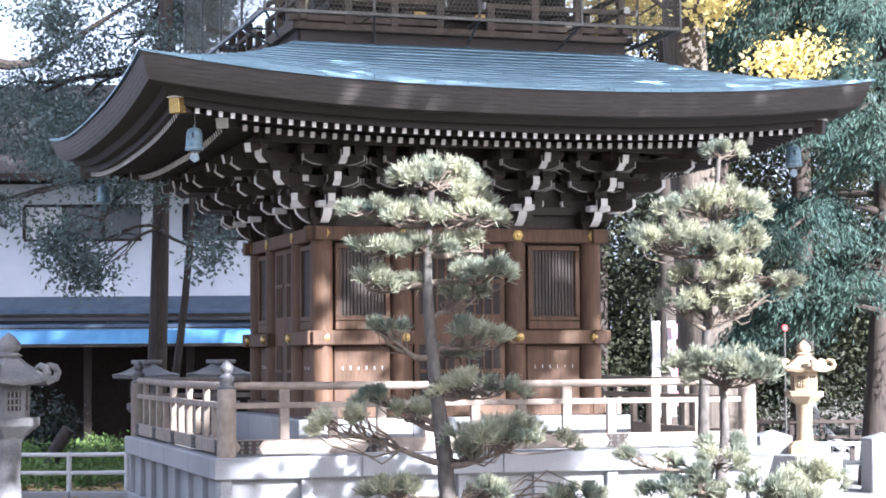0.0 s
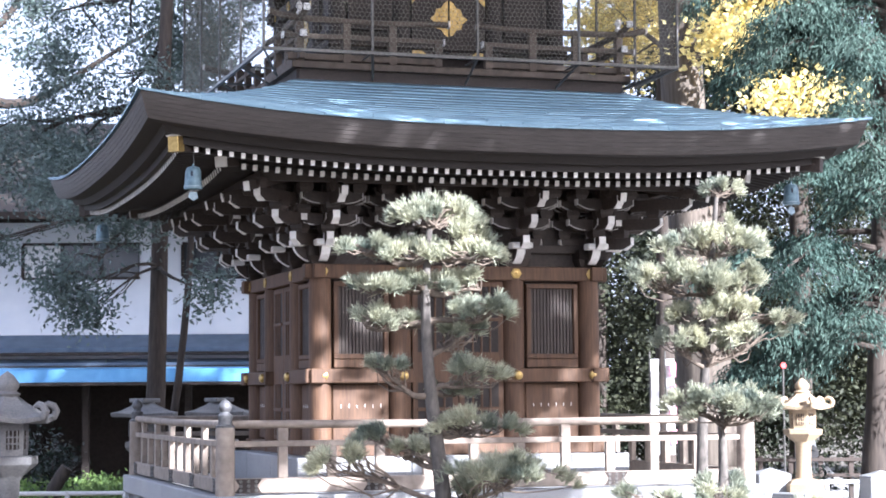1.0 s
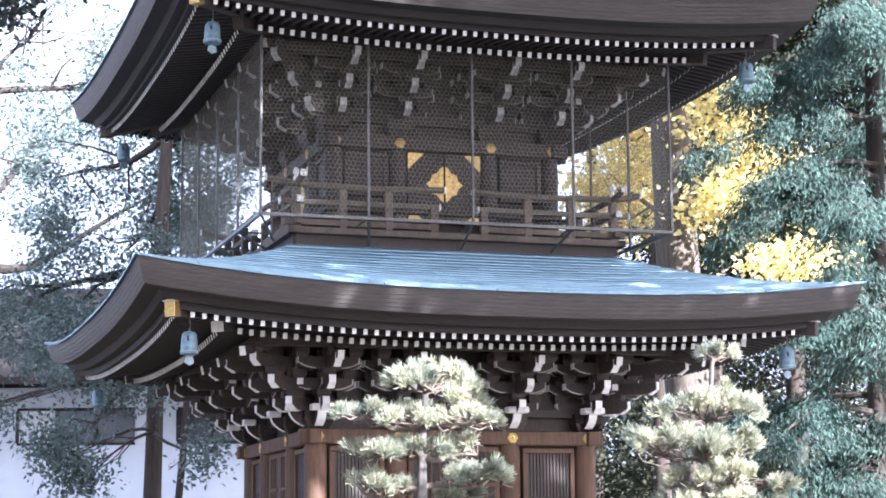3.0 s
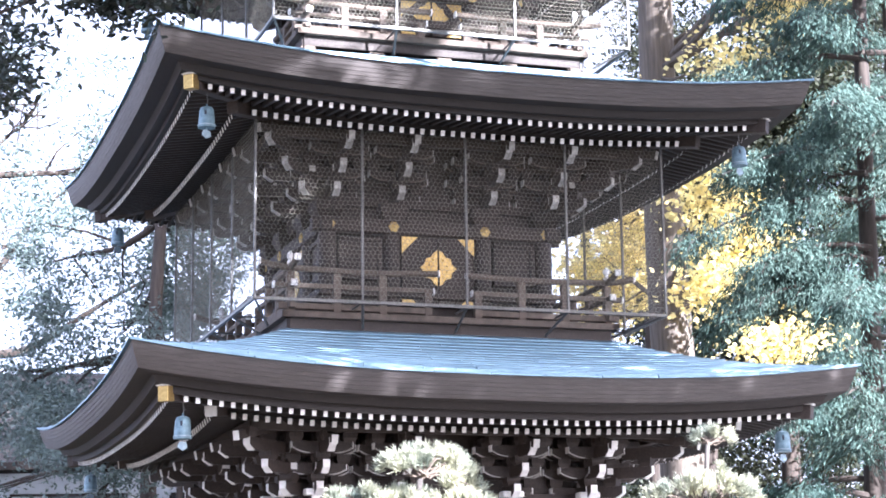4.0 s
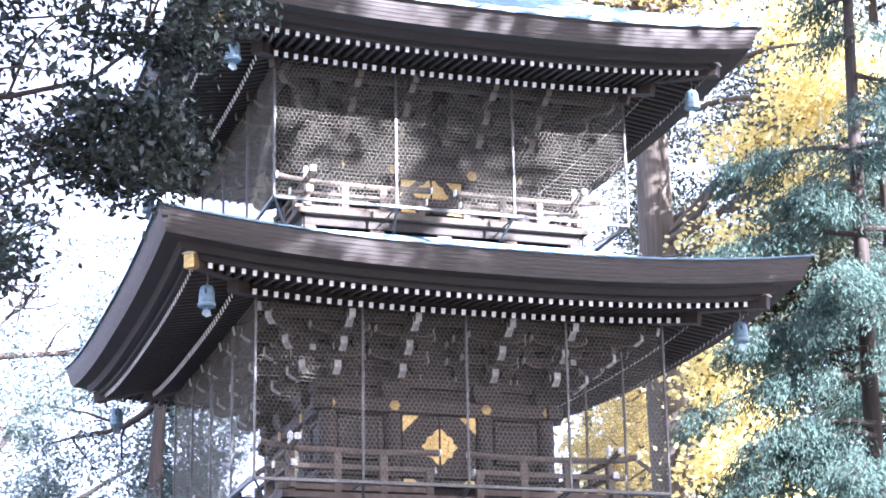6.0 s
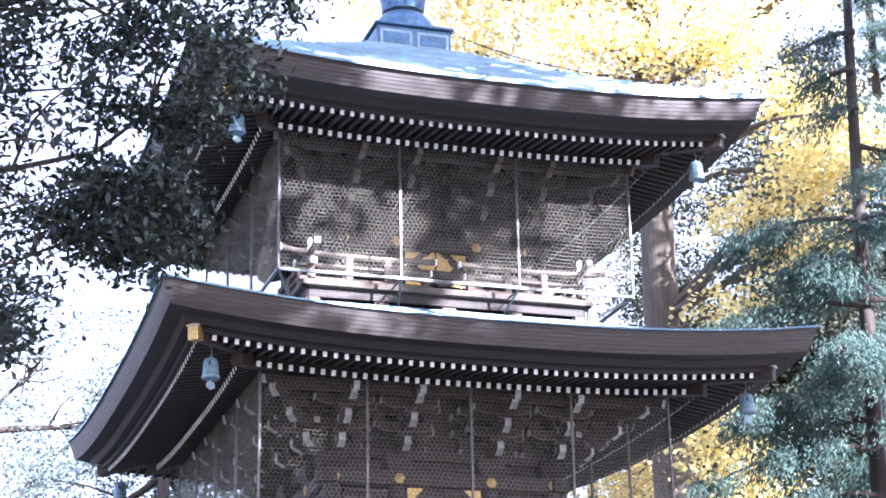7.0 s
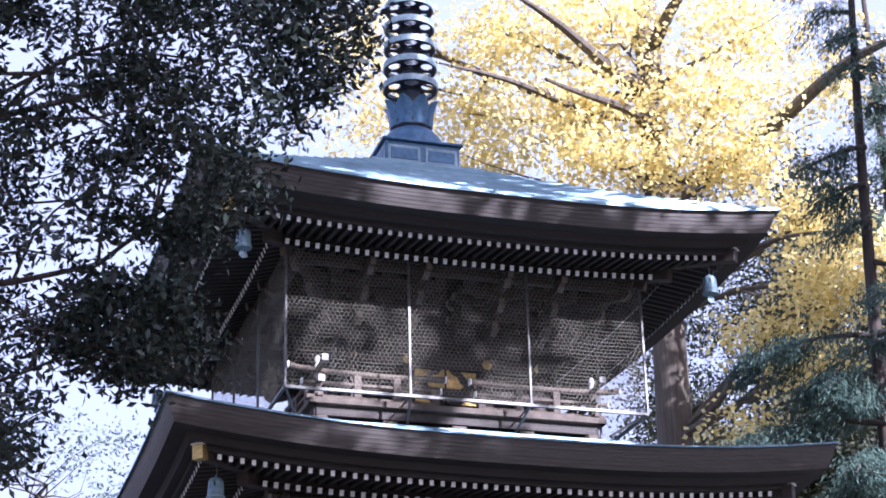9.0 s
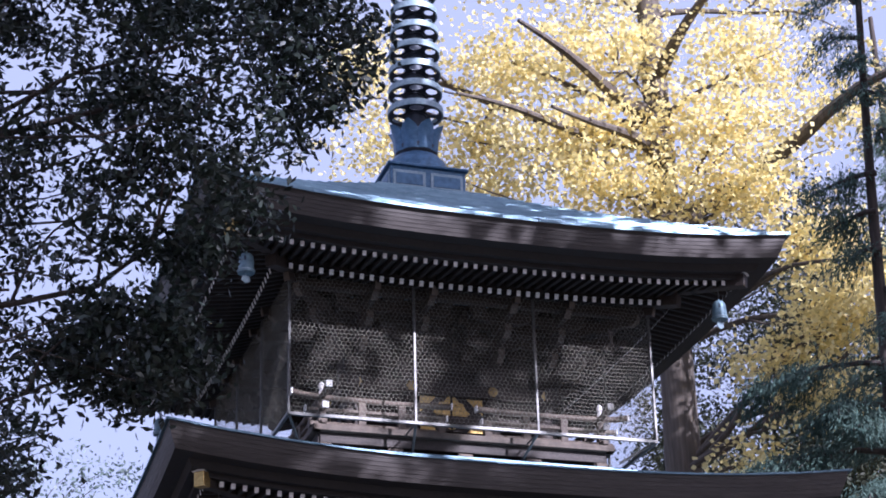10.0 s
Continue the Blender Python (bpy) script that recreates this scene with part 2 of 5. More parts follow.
# ---- the pagoda ----
# R: eave tip, zm: eave top at mid span, up: rise at the tips, ri and zi: where the roof ends above, b: columns, q: inner columns, zf: floor
STOREYS = [dict(R=3.974, lift=0.018, h=1.28, zm=4.24, up=0.23, ri=1.95, zi=4.97, b=1.60, q=0.677, zf=0.85, n=57, rows=17, sag=0.38),
           dict(R=3.725, lift=0.042, h=1.17, zm=7.55, up=0.215, ri=1.74, zi=8.27, b=1.33, q=0.56, zf=5.17, n=53, rows=16, sag=0.38),
           dict(R=3.43, lift=0.036, h=1.17, zm=10.50, up=0.19, ri=0.58, zi=12.21, b=1.17, q=0.50, zf=8.52, n=49, rows=17, lip=0.012, sag=0.10)]
pagoda = thing("pagoda", 0, 0, 0.49, "three-storeyed dark timber pagoda with blue-grey copper roofs on a granite podium", "pagoda")


def rise(S, x):
    return S["up"] * min(1.0, abs(x) / S["R"]) ** 2.6


def roof_point(S, u, v, lift=0.0):
    """On the front slope: u across from -1 to 1, v from the eave up to 1."""
    r = S["R"] + (S["ri"] - S["R"]) * v
    return (u * r, -r, S["zm"] + (S["zi"] - S["zm"]) * ((1 - S["sag"]) * v + S["sag"] * v * v) + rise(S, u * S["R"]) * (1 - v) ** 1.5 + lift)


def roof_sheet(S, u0, u1, v0, v1, lift):
    """One copper sheet with a turned-down lower lip."""
    p = [roof_point(S, u0, v0, lift), roof_point(S, u1, v0, lift), roof_point(S, u1, v1, 0.004), roof_point(S, u0, v1, 0.004)]
    lip = [(x, y, z - lift - 0.004) for x, y, z in p[:2]]
    return p + lip, [(0, 1, 2, 3), (4, 5, 1, 0), (4, 0, 3), (5, 2, 1)]


def roof(S):
    base = Build()
    N = 24
    for k in range(4):
        for i in range(N):
            u0, u1 = -1 + 2 * i / N, -1 + 2 * (i + 1) / N
            for j in range(8):
                v0, v1 = j / 8, (j + 1) / 8
                base.add([roof_point(S, *p, -0.012) for p in ((u0, v0), (u1, v0), (u1, v1), (u0, v1))], [(0, 1, 2, 3)], 0, QUARTER[k])
    rf = part("roof", base, COPPER, pagoda, "blue-grey patinated copper sheet roof with upturned corners")
    rest = Build()
    rng = random.Random(int(S["R"] * 1000))
    n = S["rows"]
    for k in range(4):
        for i in range(n):
            v0, v1 = i / n, min(1.0, (i + 1.15) / n)
            r = S["R"] + (S["ri"] - S["R"]) * v0
            m = max(2, round(2 * r / 0.62))
            cuts = [-1] + [-1 + 2 * (j + (0.5 if i % 2 else 0.02) + rng.uniform(-0.06, 0.06)) / m for j in range(m)] + [1]
            cuts = sorted(c for c in cuts if -1 <= c <= 1)
            for a, b in zip(cuts, cuts[1:]):
                if b - a < 0.01:
                    continue
                v, f = roof_sheet(S, a + 0.0012, b - 0.0012, v0 - (0.012 if i == 0 else 0), v1, 0.017 + S.get("lip", 0) + rng.uniform(-0.003, 0.004))
                if k == 0:
                    part("roof_sheet", Build().add(v, f), COPPER, rf)
                else:
                    rest.add(v, f, 0, QUARTER[k])
    tagged(part("roof_covering", rest, COPPER_I, rf), kind="stuff")


def eave(S):
    """The layered edge, the boards and the two rows of rafters, side by side."""
    R, zm, b = S["R"], S["zm"], S["b"]
    layers = [(R - 0.01, -0.004)]
    for i in range(1, 7):
        r, z = R - 0.010 - 0.088 * (i / 6) ** 1.4, -0.255 * i / 6
        layers += [(r, z), (r - 0.007, z - 0.0005), (r - 0.007, z - 0.005), (r - 0.0005, z - 0.0055)] if i < 6 else [(r, z)]
    boards = [(R - 0.09, -0.256), (R - 0.098, -0.257), (R - 0.26, -0.262), (R - 0.30, -0.335), (R - 0.40, -0.33), (R - 0.405, -0.422 + S["lift"]), (R - 0.455, -0.422 + S["lift"])]
    soffit = [(R - 0.455, -0.405 + S["lift"]), (R - 1.10, -0.315 + S["lift"]), (R - 1.10, -0.425 + S["lift"]), (b - 0.05, -0.06 + S["lift"])]
    N = 40
    fly, base = mesh_rafter(0.043, 0.056), mesh_rafter(0.046, 0.060)
    for k in range(4):
        side = part("eave_edge", sweep(S, layers, N, k), EDGE, pagoda, "weathered brown layered eave edge" if k == 0 else "")
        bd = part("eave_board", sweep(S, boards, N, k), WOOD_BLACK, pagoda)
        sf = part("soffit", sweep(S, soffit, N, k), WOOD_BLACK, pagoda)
        for i in range(S["n"]):
            x = (i - (S["n"] - 1) / 2) * (2 * (R - 0.635) / (S["n"] - 1))
            up = rise(S, x)
            for me, ro, zo, ri, zi in ((fly, R - 0.47, -0.448 + S["lift"], R - 1.15, -0.35 + S["lift"]), (base, R - 1.02, -0.480 + S["lift"], b, -0.11 + S["lift"])):
                if abs(x) > ro - 0.13:
                    continue
                inner = max(ri, abs(x) + 0.02)
                zin = zo + (zi - zo) * (ro - inner) / (ro - ri)
                d = Vector((0, ro - inner, zin - zo))
                m = Matrix.Translation((x, -ro, zm + zo + up)) @ Matrix.Rotation(math.atan2(d.z, d.y), 4, "X") @ Matrix.Diagonal((1, d.length, 1, 1))
                part("rafter", me, None, sf, "", QUARTER[k] @ m)
        # corner rafters; one cap is gilt, the dimmer corners' caps are darkened for shade
        c = QUARTER[k]
        for r0, r1, z, w, h in ((b, R - 0.395, -0.43, 0.056, 0.072), (b, R - 0.98, -0.49, 0.07, 0.085)):
            zt = zm + z + S["up"] * 0.80
            a, e = Vector((-r0, -r0, zm - 0.05)), Vector((-r1, -r1, zt))
            d = a - e
            m = c @ Matrix.Translation(e) @ Matrix.Rotation(math.radians(-45), 4, "Z") @ Matrix.Rotation(math.atan2(d.z, math.hypot(d.x, d.y)), 4, "X")
            cr = part("corner_rafter", Build().box((-w, 0.004, -h), (w, d.length, h), 0), WOOD, pagoda, "", m)
            if z > -0.45:
                g = Build().box((-w - 0.006, -0.012, -h - 0.006), (w + 0.006, 0.10, h + 0.006))
                g.box((-w - 0.02, -0.03, h + 0.004), (w + 0.02, 0.12, h + 0.03), 1)
                part("rafter_cap", g, [GOLD if k == 0 else WOOD, WHITE], cr, "gilt metal end cap" if k == 0 else "", m)
                bell(c @ Vector((-r1 + 0.24, -r1 + 0.24, zt - 0.19)))
            else:
                part("rafter_end", Build().box((-w - 0.003, -0.006, -h), (w + 0.003, 0.015, h)), WHITE if S is STOREYS[0] else WOOD, cr, "", m)


def sweep(S, profile, N, k):
    """A profile of (radius, height under the eave) drawn along one side with mitred ends, following the eave's rise."""
    o = Build()
    P = len(profile)
    verts = []
    for i in range(N + 1):
        u = -1 + 2 * i / N
        for r, z in profile:
            verts.append((u * r, -r, S["zm"] + z + rise(S, u * r)))
    faces = [(i * P + j, i * P + j + 1, (i + 1) * P + j + 1, (i + 1) * P + j) for i in range(N) for j in range(P - 1)]
    return o.add(verts, faces, 0, QUARTER[k])


RAFTERS = {}


def mesh_rafter(w, h):
    """A square rafter one metre long with a white-painted end."""
    if (w, h) not in RAFTERS:
        o = Build().box((-w / 2, 0.006, -h / 2), (w / 2, 1, h / 2), 0)
        o.box((-w / 2 - 0.001, 0, -h / 2 - 0.001), (w / 2 + 0.001, 0.008, h / 2 + 0.001), 1, c=0.002)
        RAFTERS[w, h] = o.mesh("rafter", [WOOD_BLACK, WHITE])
    return RAFTERS[w, h]


def bell(p):
    m = Matrix.Translation(p) @ Matrix.Diagonal((0.9, 0.9, 0.9, 1))
    o = Build().lathe([(0.088, -0.25), (0.104, -0.255), (0.098, -0.21), (0.091, -0.10), (0.086, -0.045), (0.066, -0.010), (0.014, 0.005), (0.010, 0.03)], 16)
    wb = part("wind_bell", o, BELL_TEAL, pagoda, "blue-green bronze wind bell", m, True)
    part("skirt", Build().lathe([(0.106, -0.236), (0.110, -0.228), (0.106, -0.220)], 16), BELL, wb, "", m, True)
    part("hook", Build().tube([(0, 0, 0.0), (0.01, 0, 0.07), (0, 0, 0.17)], 0.007, 6), STEEL, wb, "", m)
    part("opening", Build().box((-0.013, -0.094, -0.115), (0.013, -0.084, -0.06), 0, None, 0.003), DARK_BRONZE, wb, "dark slot", m @ pose(0, 0, 0, 0, 0, -20))
    part("clapper", Build().tube([(0, 0, -0.1), (0, 0, -0.29)], 0.006, 5).slab([(-0.045, -0.285), (0.045, -0.285), (0.062, -0.35), (0.0, -0.385), (-0.062, -0.35)], -0.005, 0.005),
         BELL, wb, "", m @ pose(0, 0, 0, 0, 0, 20))


def arm_mesh(name, half, h, w, paint):
    """A boat-shaped bracket arm along x with white ends and white curved undersides."""
    o = Build()
    c = [(half, h), (half, h * 0.45)]
    for i in range(1, 6):
        t = i / 5 * math.pi / 2
        c.append((half - 0.55 * h * (1 - math.cos(t)) - 0.12 * i / 5, h * 0.45 * (1 - math.sin(t))))
    outline = c + [(-x, z) for x, z in c[::-1]]
    o.slab(outline[::-1], -w / 2, w / 2, 0)
    for s in (-1, 1):
        o.box((s * (half - 0.004), -w / 2 - 0.002, h * 0.42), (s * (half + 0.007), w / 2 + 0.002, h), 1, c=0.002)
        edge = [(s * x, z) for x, z in c[1:]]
        rim = edge + [(x - s * 0.014, z + 0.011) for x, z in edge[::-1]]
        for y in (-w / 2 - 0.004, w / 2):
            o.slab(rim if s > 0 else rim[::-1], y, y + 0.004, 2)
    return o.mesh(name, [WOOD, *paint])


def nose_mesh(half, h, w, paint):
    """A projecting arm, its outer end cut in a curl and painted white."""
    o = Build()
    o.slab([(-half, 0), (-half, h), (half, h), (half, h * 0.35), (half - 0.08, 0)][::-1], -w / 2, w / 2, 0)
    o.slab([(half, h), (half + 0.012, h), (half + 0.012, h * 0.38), (half - 0.07, -0.012), (half - 0.10, -0.012), (half - 0.085, 0.0), (half, h * 0.35)][::-1], -w / 2 - 0.003, w / 2 + 0.003, 1)
    return o.mesh("arm", [WOOD, paint])


def block_mesh(s, h):
    """A bearing block with a tapered foot."""
    o = Build()
    a, b = s / 2, s / 2 * 0.72
    o.add([(-b, -b, 0), (b, -b, 0), (b, b, 0), (-b, b, 0), (-a, -a, h * 0.45), (a, -a, h * 0.45), (a, a, h * 0.45), (-a, a, h * 0.45), (-a, -a, h), (a, -a, h), (a, a, h), (-a, a, h)],
          [(3, 2, 1, 0), (8, 9, 10, 11)] + [(i + 4 * l, (i + 1) % 4 + 4 * l, (i + 1) % 4 + 4 * l + 4, i + 4 * l + 4) for l in (0, 1) for i in range(4)])
    return o.mesh("block", [WOOD])


def tail_mesh(paint):
    """A sloping tail rafter with a white end."""
    o = Build().box((-0.034, 0, -0.048), (0.034, 1.0, 0.048), 0)
    o.box((-0.036, -0.010, -0.050), (0.036, 0.004, 0.050), 1, c=0.003)
    return o.mesh("tail_rafter", [WOOD, paint])


BLOCK, BIG_BLOCK = block_mesh(0.155, 0.10), block_mesh(0.33, 0.20)
# white paint below; above, dimmer colours stand in for the shade behind the netting
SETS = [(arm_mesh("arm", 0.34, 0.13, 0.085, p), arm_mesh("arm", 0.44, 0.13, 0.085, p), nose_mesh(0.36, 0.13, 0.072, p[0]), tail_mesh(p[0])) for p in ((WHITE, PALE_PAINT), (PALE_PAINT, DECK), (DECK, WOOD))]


def foot_mesh():
    """A short curved nose over the column with a pale bearing bar on it."""
    prof = [(-0.02, 0.19), (-0.02, 0.0)] + [(-0.10 - 0.20 * math.sin(t), 0.19 - 0.17 * math.cos(t) * (1 - 0.25 * math.sin(t))) for t in (0.1, 0.45, 0.8, 1.1, 1.35)] + [(-0.30, 0.19)]
    o = Build()
    o.add([(-0.05, y, z) for y, z in prof] + [(0.05, y, z) for y, z in prof],
          [tuple(range(len(prof))), tuple(range(2 * len(prof) - 1, len(prof) - 1, -1))] + [(i, (i + 1) % 8, (i + 1) % 8 + 8, i + 8)[::-1] for i in range(8)], [0, 0, 0, 0, 1, 1, 1, 1, 1, 0])
    o.box((-0.125, -0.36, 0.192), (0.125, -0.20, 0.262), 1, c=0.012)
    return o.mesh("foot_nose", [WOOD, WHITE])


FOOT = foot_mesh()


def bracket(S, x, k, corner):
    """Three tiers of arms and blocks that step out from the wall under the eave."""
    b, z0 = S["b"], S["zm"] - S["h"]
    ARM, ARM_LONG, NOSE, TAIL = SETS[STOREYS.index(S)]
    base = QUARTER[k] @ Matrix.Translation((x, -b, z0))
    br = part("bracket", BIG_BLOCK, None, pagoda, "stepped timber bracket set with white-painted arm ends" if k == 0 else "", base)
    put = lambda name, me, m: part(name, me, None, br, "", base @ m)
    turn = Matrix.Rotation(-math.pi / 2, 4, "Z")
    step = 0.27
    for t in range(3):
        zt = 0.20 + t * 0.21
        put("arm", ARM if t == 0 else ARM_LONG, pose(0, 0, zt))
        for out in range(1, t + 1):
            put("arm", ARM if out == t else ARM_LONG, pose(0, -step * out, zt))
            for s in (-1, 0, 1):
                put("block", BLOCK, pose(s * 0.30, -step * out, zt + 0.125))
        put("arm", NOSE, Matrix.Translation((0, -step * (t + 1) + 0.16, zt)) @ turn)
        for s in (-1, 1):
            put("block", BLOCK, pose(s * 0.30, 0, zt + 0.125))
        put("block", BLOCK, pose(0, -step * (t + 1), zt + 0.125))
    if S is STOREYS[0]:
        put("foot_nose", FOOT, Matrix())
    put("tail_rafter", TAIL, pose(0, -1.10, 0.72, 14))
    if corner and (k % 2 == 0):
        for s in (-1, 1):
            if (x > 0) != (s > 0):
                continue
            dm = Matrix.Rotation(math.radians(-45 if s > 0 else -135), 4, "Z")
            for t in range(3):
                put("arm", NOSE, pose(0, 0, 0.20 + t * 0.21) @ dm @ pose(0.36 * (t + 1) - 0.16, 0, 0))
                put("block", BLOCK, Matrix.Translation((s * 0.30 * (t + 1), -0.30 * (t + 1), 0.325 + t * 0.21)) @ pose(0, 0, 0, 0, 0, 45))
            put("tail_rafter", TAIL, Matrix.Translation((s * 1.05, -1.05, 0.74)) @ pose(0, 0, 0, 0, 0, 45 * s) @ pose(0, 0, 0, 12))


def stud(kind, m, parent):
    if kind == "hex":
        o = Build().lathe([(0.062, 0), (0.066, 0.012), (0.045, 0.02), (0.04, 0.014), (0.018, 0.016), (0.0, 0.03)], 6, 0, pose(0, 0, 0, 90))
    else:
        o = Build().lathe([(0.055, 0), (0.056, 0.012), (0.046, 0.034), (0.02, 0.046), (0.0, 0.048)], 14, 0, pose(0, 0, 0, 90))
    part("stud", o, GOLD, parent, "gilt metal stud", m, kind != "hex")


def window(S, k, x0, x1, z0, z1, y):
    fr = Build()
    w = 0.055
    for a, b_ in (((x0, z0), (x1, z0 + w)), ((x0, z1 - w), (x1, z1)), ((x0, z0 + w), (x0 + w, z1 - w)), ((x1 - w, z0 + w), (x1, z1 - w))):
        fr.box((a[0], y - 0.03, a[1]), (b_[0], y + 0.05, b_[1]), 0, QUARTER[k])
    win = part("window", fr, WOOD_UP if S is STOREYS[0] else WOOD, pagoda)
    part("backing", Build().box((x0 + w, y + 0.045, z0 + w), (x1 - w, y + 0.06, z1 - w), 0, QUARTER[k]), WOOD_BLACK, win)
    n = 13
    bar = Build().slab([(-0.015, z0 + w), (0.015, z0 + w), (0.015, z1 - w), (-0.015, z1 - w)], -0.008, 0.014).mesh("bar", [WOOD])
    for i in range(n):
        x = x0 + w + (i + 0.5) * (x1 - x0 - 2 * w) / n
        part("bar", bar, None, win, "", QUARTER[k] @ pose(x, y + 0.012, 0))


def door(S, k, half, z0, z1, y, gilt):
    for s in (-1, 1):
        q = QUARTER[k]
        lo, hi = (min(s * 0.008, s * half), max(s * 0.008, s * half))
        d = Build().box((lo, y, z0), (hi, y + 0.05, z1), 0, q)
        leaf = part("door", d, WOOD if gilt else WOOD_UP, pagoda)
        if gilt:
            # half of a lobed lozenge, and triangles in the corners
            zc, a, h = z0 + (z1 - z0) * 0.56, 0.225, 0.21
            lobes = [(0.012, h), (0.05, h * 0.9), (0.09, h * 0.62), (0.15, h * 0.55), (0.165, h * 0.25), (a, 0.0)]
            out = lobes + [(x, -z) for x, z in lobes[-2::-1]]
            part("gilt_fitting", Build().slab([(s * x, zc + z) for x, z in (out if s < 0 else out[::-1])], y - 0.014, y - 0.001, 0, None, q), GOLD, leaf, "pierced gilt metal door fitting")
            for i in range(4):
                zz = zc + (-0.10, -0.035, 0.035, 0.10)[i]
                part("gilt_boss", Build().lathe([(0.018, 0), (0.014, 0.008), (0, 0.012)], 8, 0, q @ pose(s * (0.06 + 0.05 * (i in (1, 2))), y - 0.014, zz, 90)), GOLD, leaf)
            for zc2, d2 in ((z1, -1), (z0, 1)):
                tri = [(s * half, zc2), (s * half, zc2 + d2 * 0.20), (s * (half - 0.20), zc2)]
                area = (tri[1][0] - tri[0][0]) * (tri[2][1] - tri[0][1]) - (tri[2][0] - tri[0][0]) * (tri[1][1] - tri[0][1])
                part("gilt_corner", Build().slab(tri[::-1] if area > 0 else tri, y - 0.008, y - 0.001, 0, None, q), GOLD, leaf, "gilt corner plate")
        else:
            zs = [z0, z0 + (z1 - z0) * 0.40, z0 + (z1 - z0) * 0.52, z1]
            for a, e in zip(zs[::2], zs[1::2]):
                part("panel", Build().box((lo + 0.06, y - 0.001, a + 0.06), (hi - 0.06, y + 0.01, e - 0.06), 0, q), WOOD_BLACK, leaf)
                for i in range(3):
                    x = lo + 0.06 + (i + 1) * (hi - lo - 0.12) / 4
                    part("bar", Build().box((x - 0.012, y - 0.016, a + 0.06), (x + 0.012, y + 0.006, e - 0.06), 0, q), WOOD_UP, leaf)
                part("rail", Build().box((lo + 0.05, y - 0.018, (a + e) / 2 - 0.02), (hi - 0.05, y + 0.006, (a + e) / 2 + 0.02), 0, q), WOOD_UP, leaf)


def body(S, first):
    b, q, zf, top = S["b"], S["q"], S["zf"], S["zm"] - S["h"]
    cr = 0.125 if first else 0.105
    wall_top = S["zm"] - 0.10
    core = b - 0.05
    part("wall", Build().box((-core, -core, zf - 0.1), (core, core, wall_top)), WOOD, pagoda, "dark brown board walls")
    col = Build().lathe([(cr, zf - 0.02), (cr, top - 0.25), (cr * 0.93, top)], 20).mesh("column", [WOOD_UP if first else WOOD], True)
    for k in range(4):
        for x in (-b, -q, q):
            part("column", col, None, pagoda, "round weathered brown timber column" if k == 0 else "", QUARTER[k] @ pose(x, -b, 0))
        zt = top - 0.08
        ext = b + 0.20
        beams = [(zt - 0.08, zt + 0.08, 0.115, ext, "hex")]
        if first:
            beams.append((1.64, 1.80, 0.15, ext, "dome"))
            beams.append((zf - 0.02, zf + 0.12, 0.11, b + 0.14, ""))
        else:
            beams.append((zf + 0.30, zf + 0.40, 0.11, b + 0.12, ""))
        for z0, z1, out, e, st in beams:
            e2 = e if k % 2 == 0 else e - 0.004
            spans = [(-e2, e2)]
            if st == "dome":
                spans = [(-e2, -q + 0.13), (q - 0.13, e2)]
            for s0, s1 in spans:
                bm = part("beam", Build().box((s0, -b - out, z0 - 0.002 * (k % 2)), (s1, -b + 0.02, z1 - 0.002 * (k % 2)), 0, QUARTER[k], 0.01), WOOD_UP if first else WOOD, pagoda)
                if st:
                    for x in (-b, -q, q, b):
                        if s0 < x < s1:
                            stud(st, QUARTER[k] @ pose(x, -b - out, (z0 + z1) / 2), bm)
        part("upper_beam", Build().box((-b, -b - 0.05, top + 0.16), (b, -b, top + 0.26), 0, QUARTER[k]), WOOD, pagoda)
        part("purlin", Build().box((-b - 0.85, -b - 0.86, S["zm"] - 0.45), (b + 0.85, -b - 0.76, S["zm"] - 0.34), 0, QUARTER[k]), WOOD, pagoda)
        zl, zh = (1.86, zt - 0.11) if first else (zf + 0.46, zt - 0.12)
        for s in (-1, 1):
            x0, x1 = sorted((s * (q + cr + 0.02), s * (b - cr - 0.02)))
            window(S, k, x0, x1, zl + 0.05, zh, -b - 0.03)
            if first:
                pn = part("panel", Build().box((x0 - 0.01, -b - 0.02, zf + 0.13), (x1 + 0.01, -b + 0.02, 1.63), 0, QUARTER[k], 0.015), WOOD_UP, pagoda)
                for i in range(6):
                    xt = x0 + (x1 - x0) * (0.14 + 0.145 * i)
                    part("tack", Build().box((xt - 0.004, -b - 0.024, 1.365), (xt + 0.004, -b - 0.018, 1.40 + 0.008 * (i % 2)), 0, QUARTER[k], 0.002), WHITE, pn)
                part("frame", Build().box((x0, -b - 0.06, zl - 0.05), (x1, -b, zl + 0.045), 0, QUARTER[k]), WOOD_UP, pagoda)
        door(S, k, q - cr - 0.01, zf + (0.13 if first else 0.22), zt - 0.09, -b - 0.045, not first)
        for x, corner in ((-b, True), (-q, False), (q, False), (b, True)):
            bracket(S, x, k, corner)


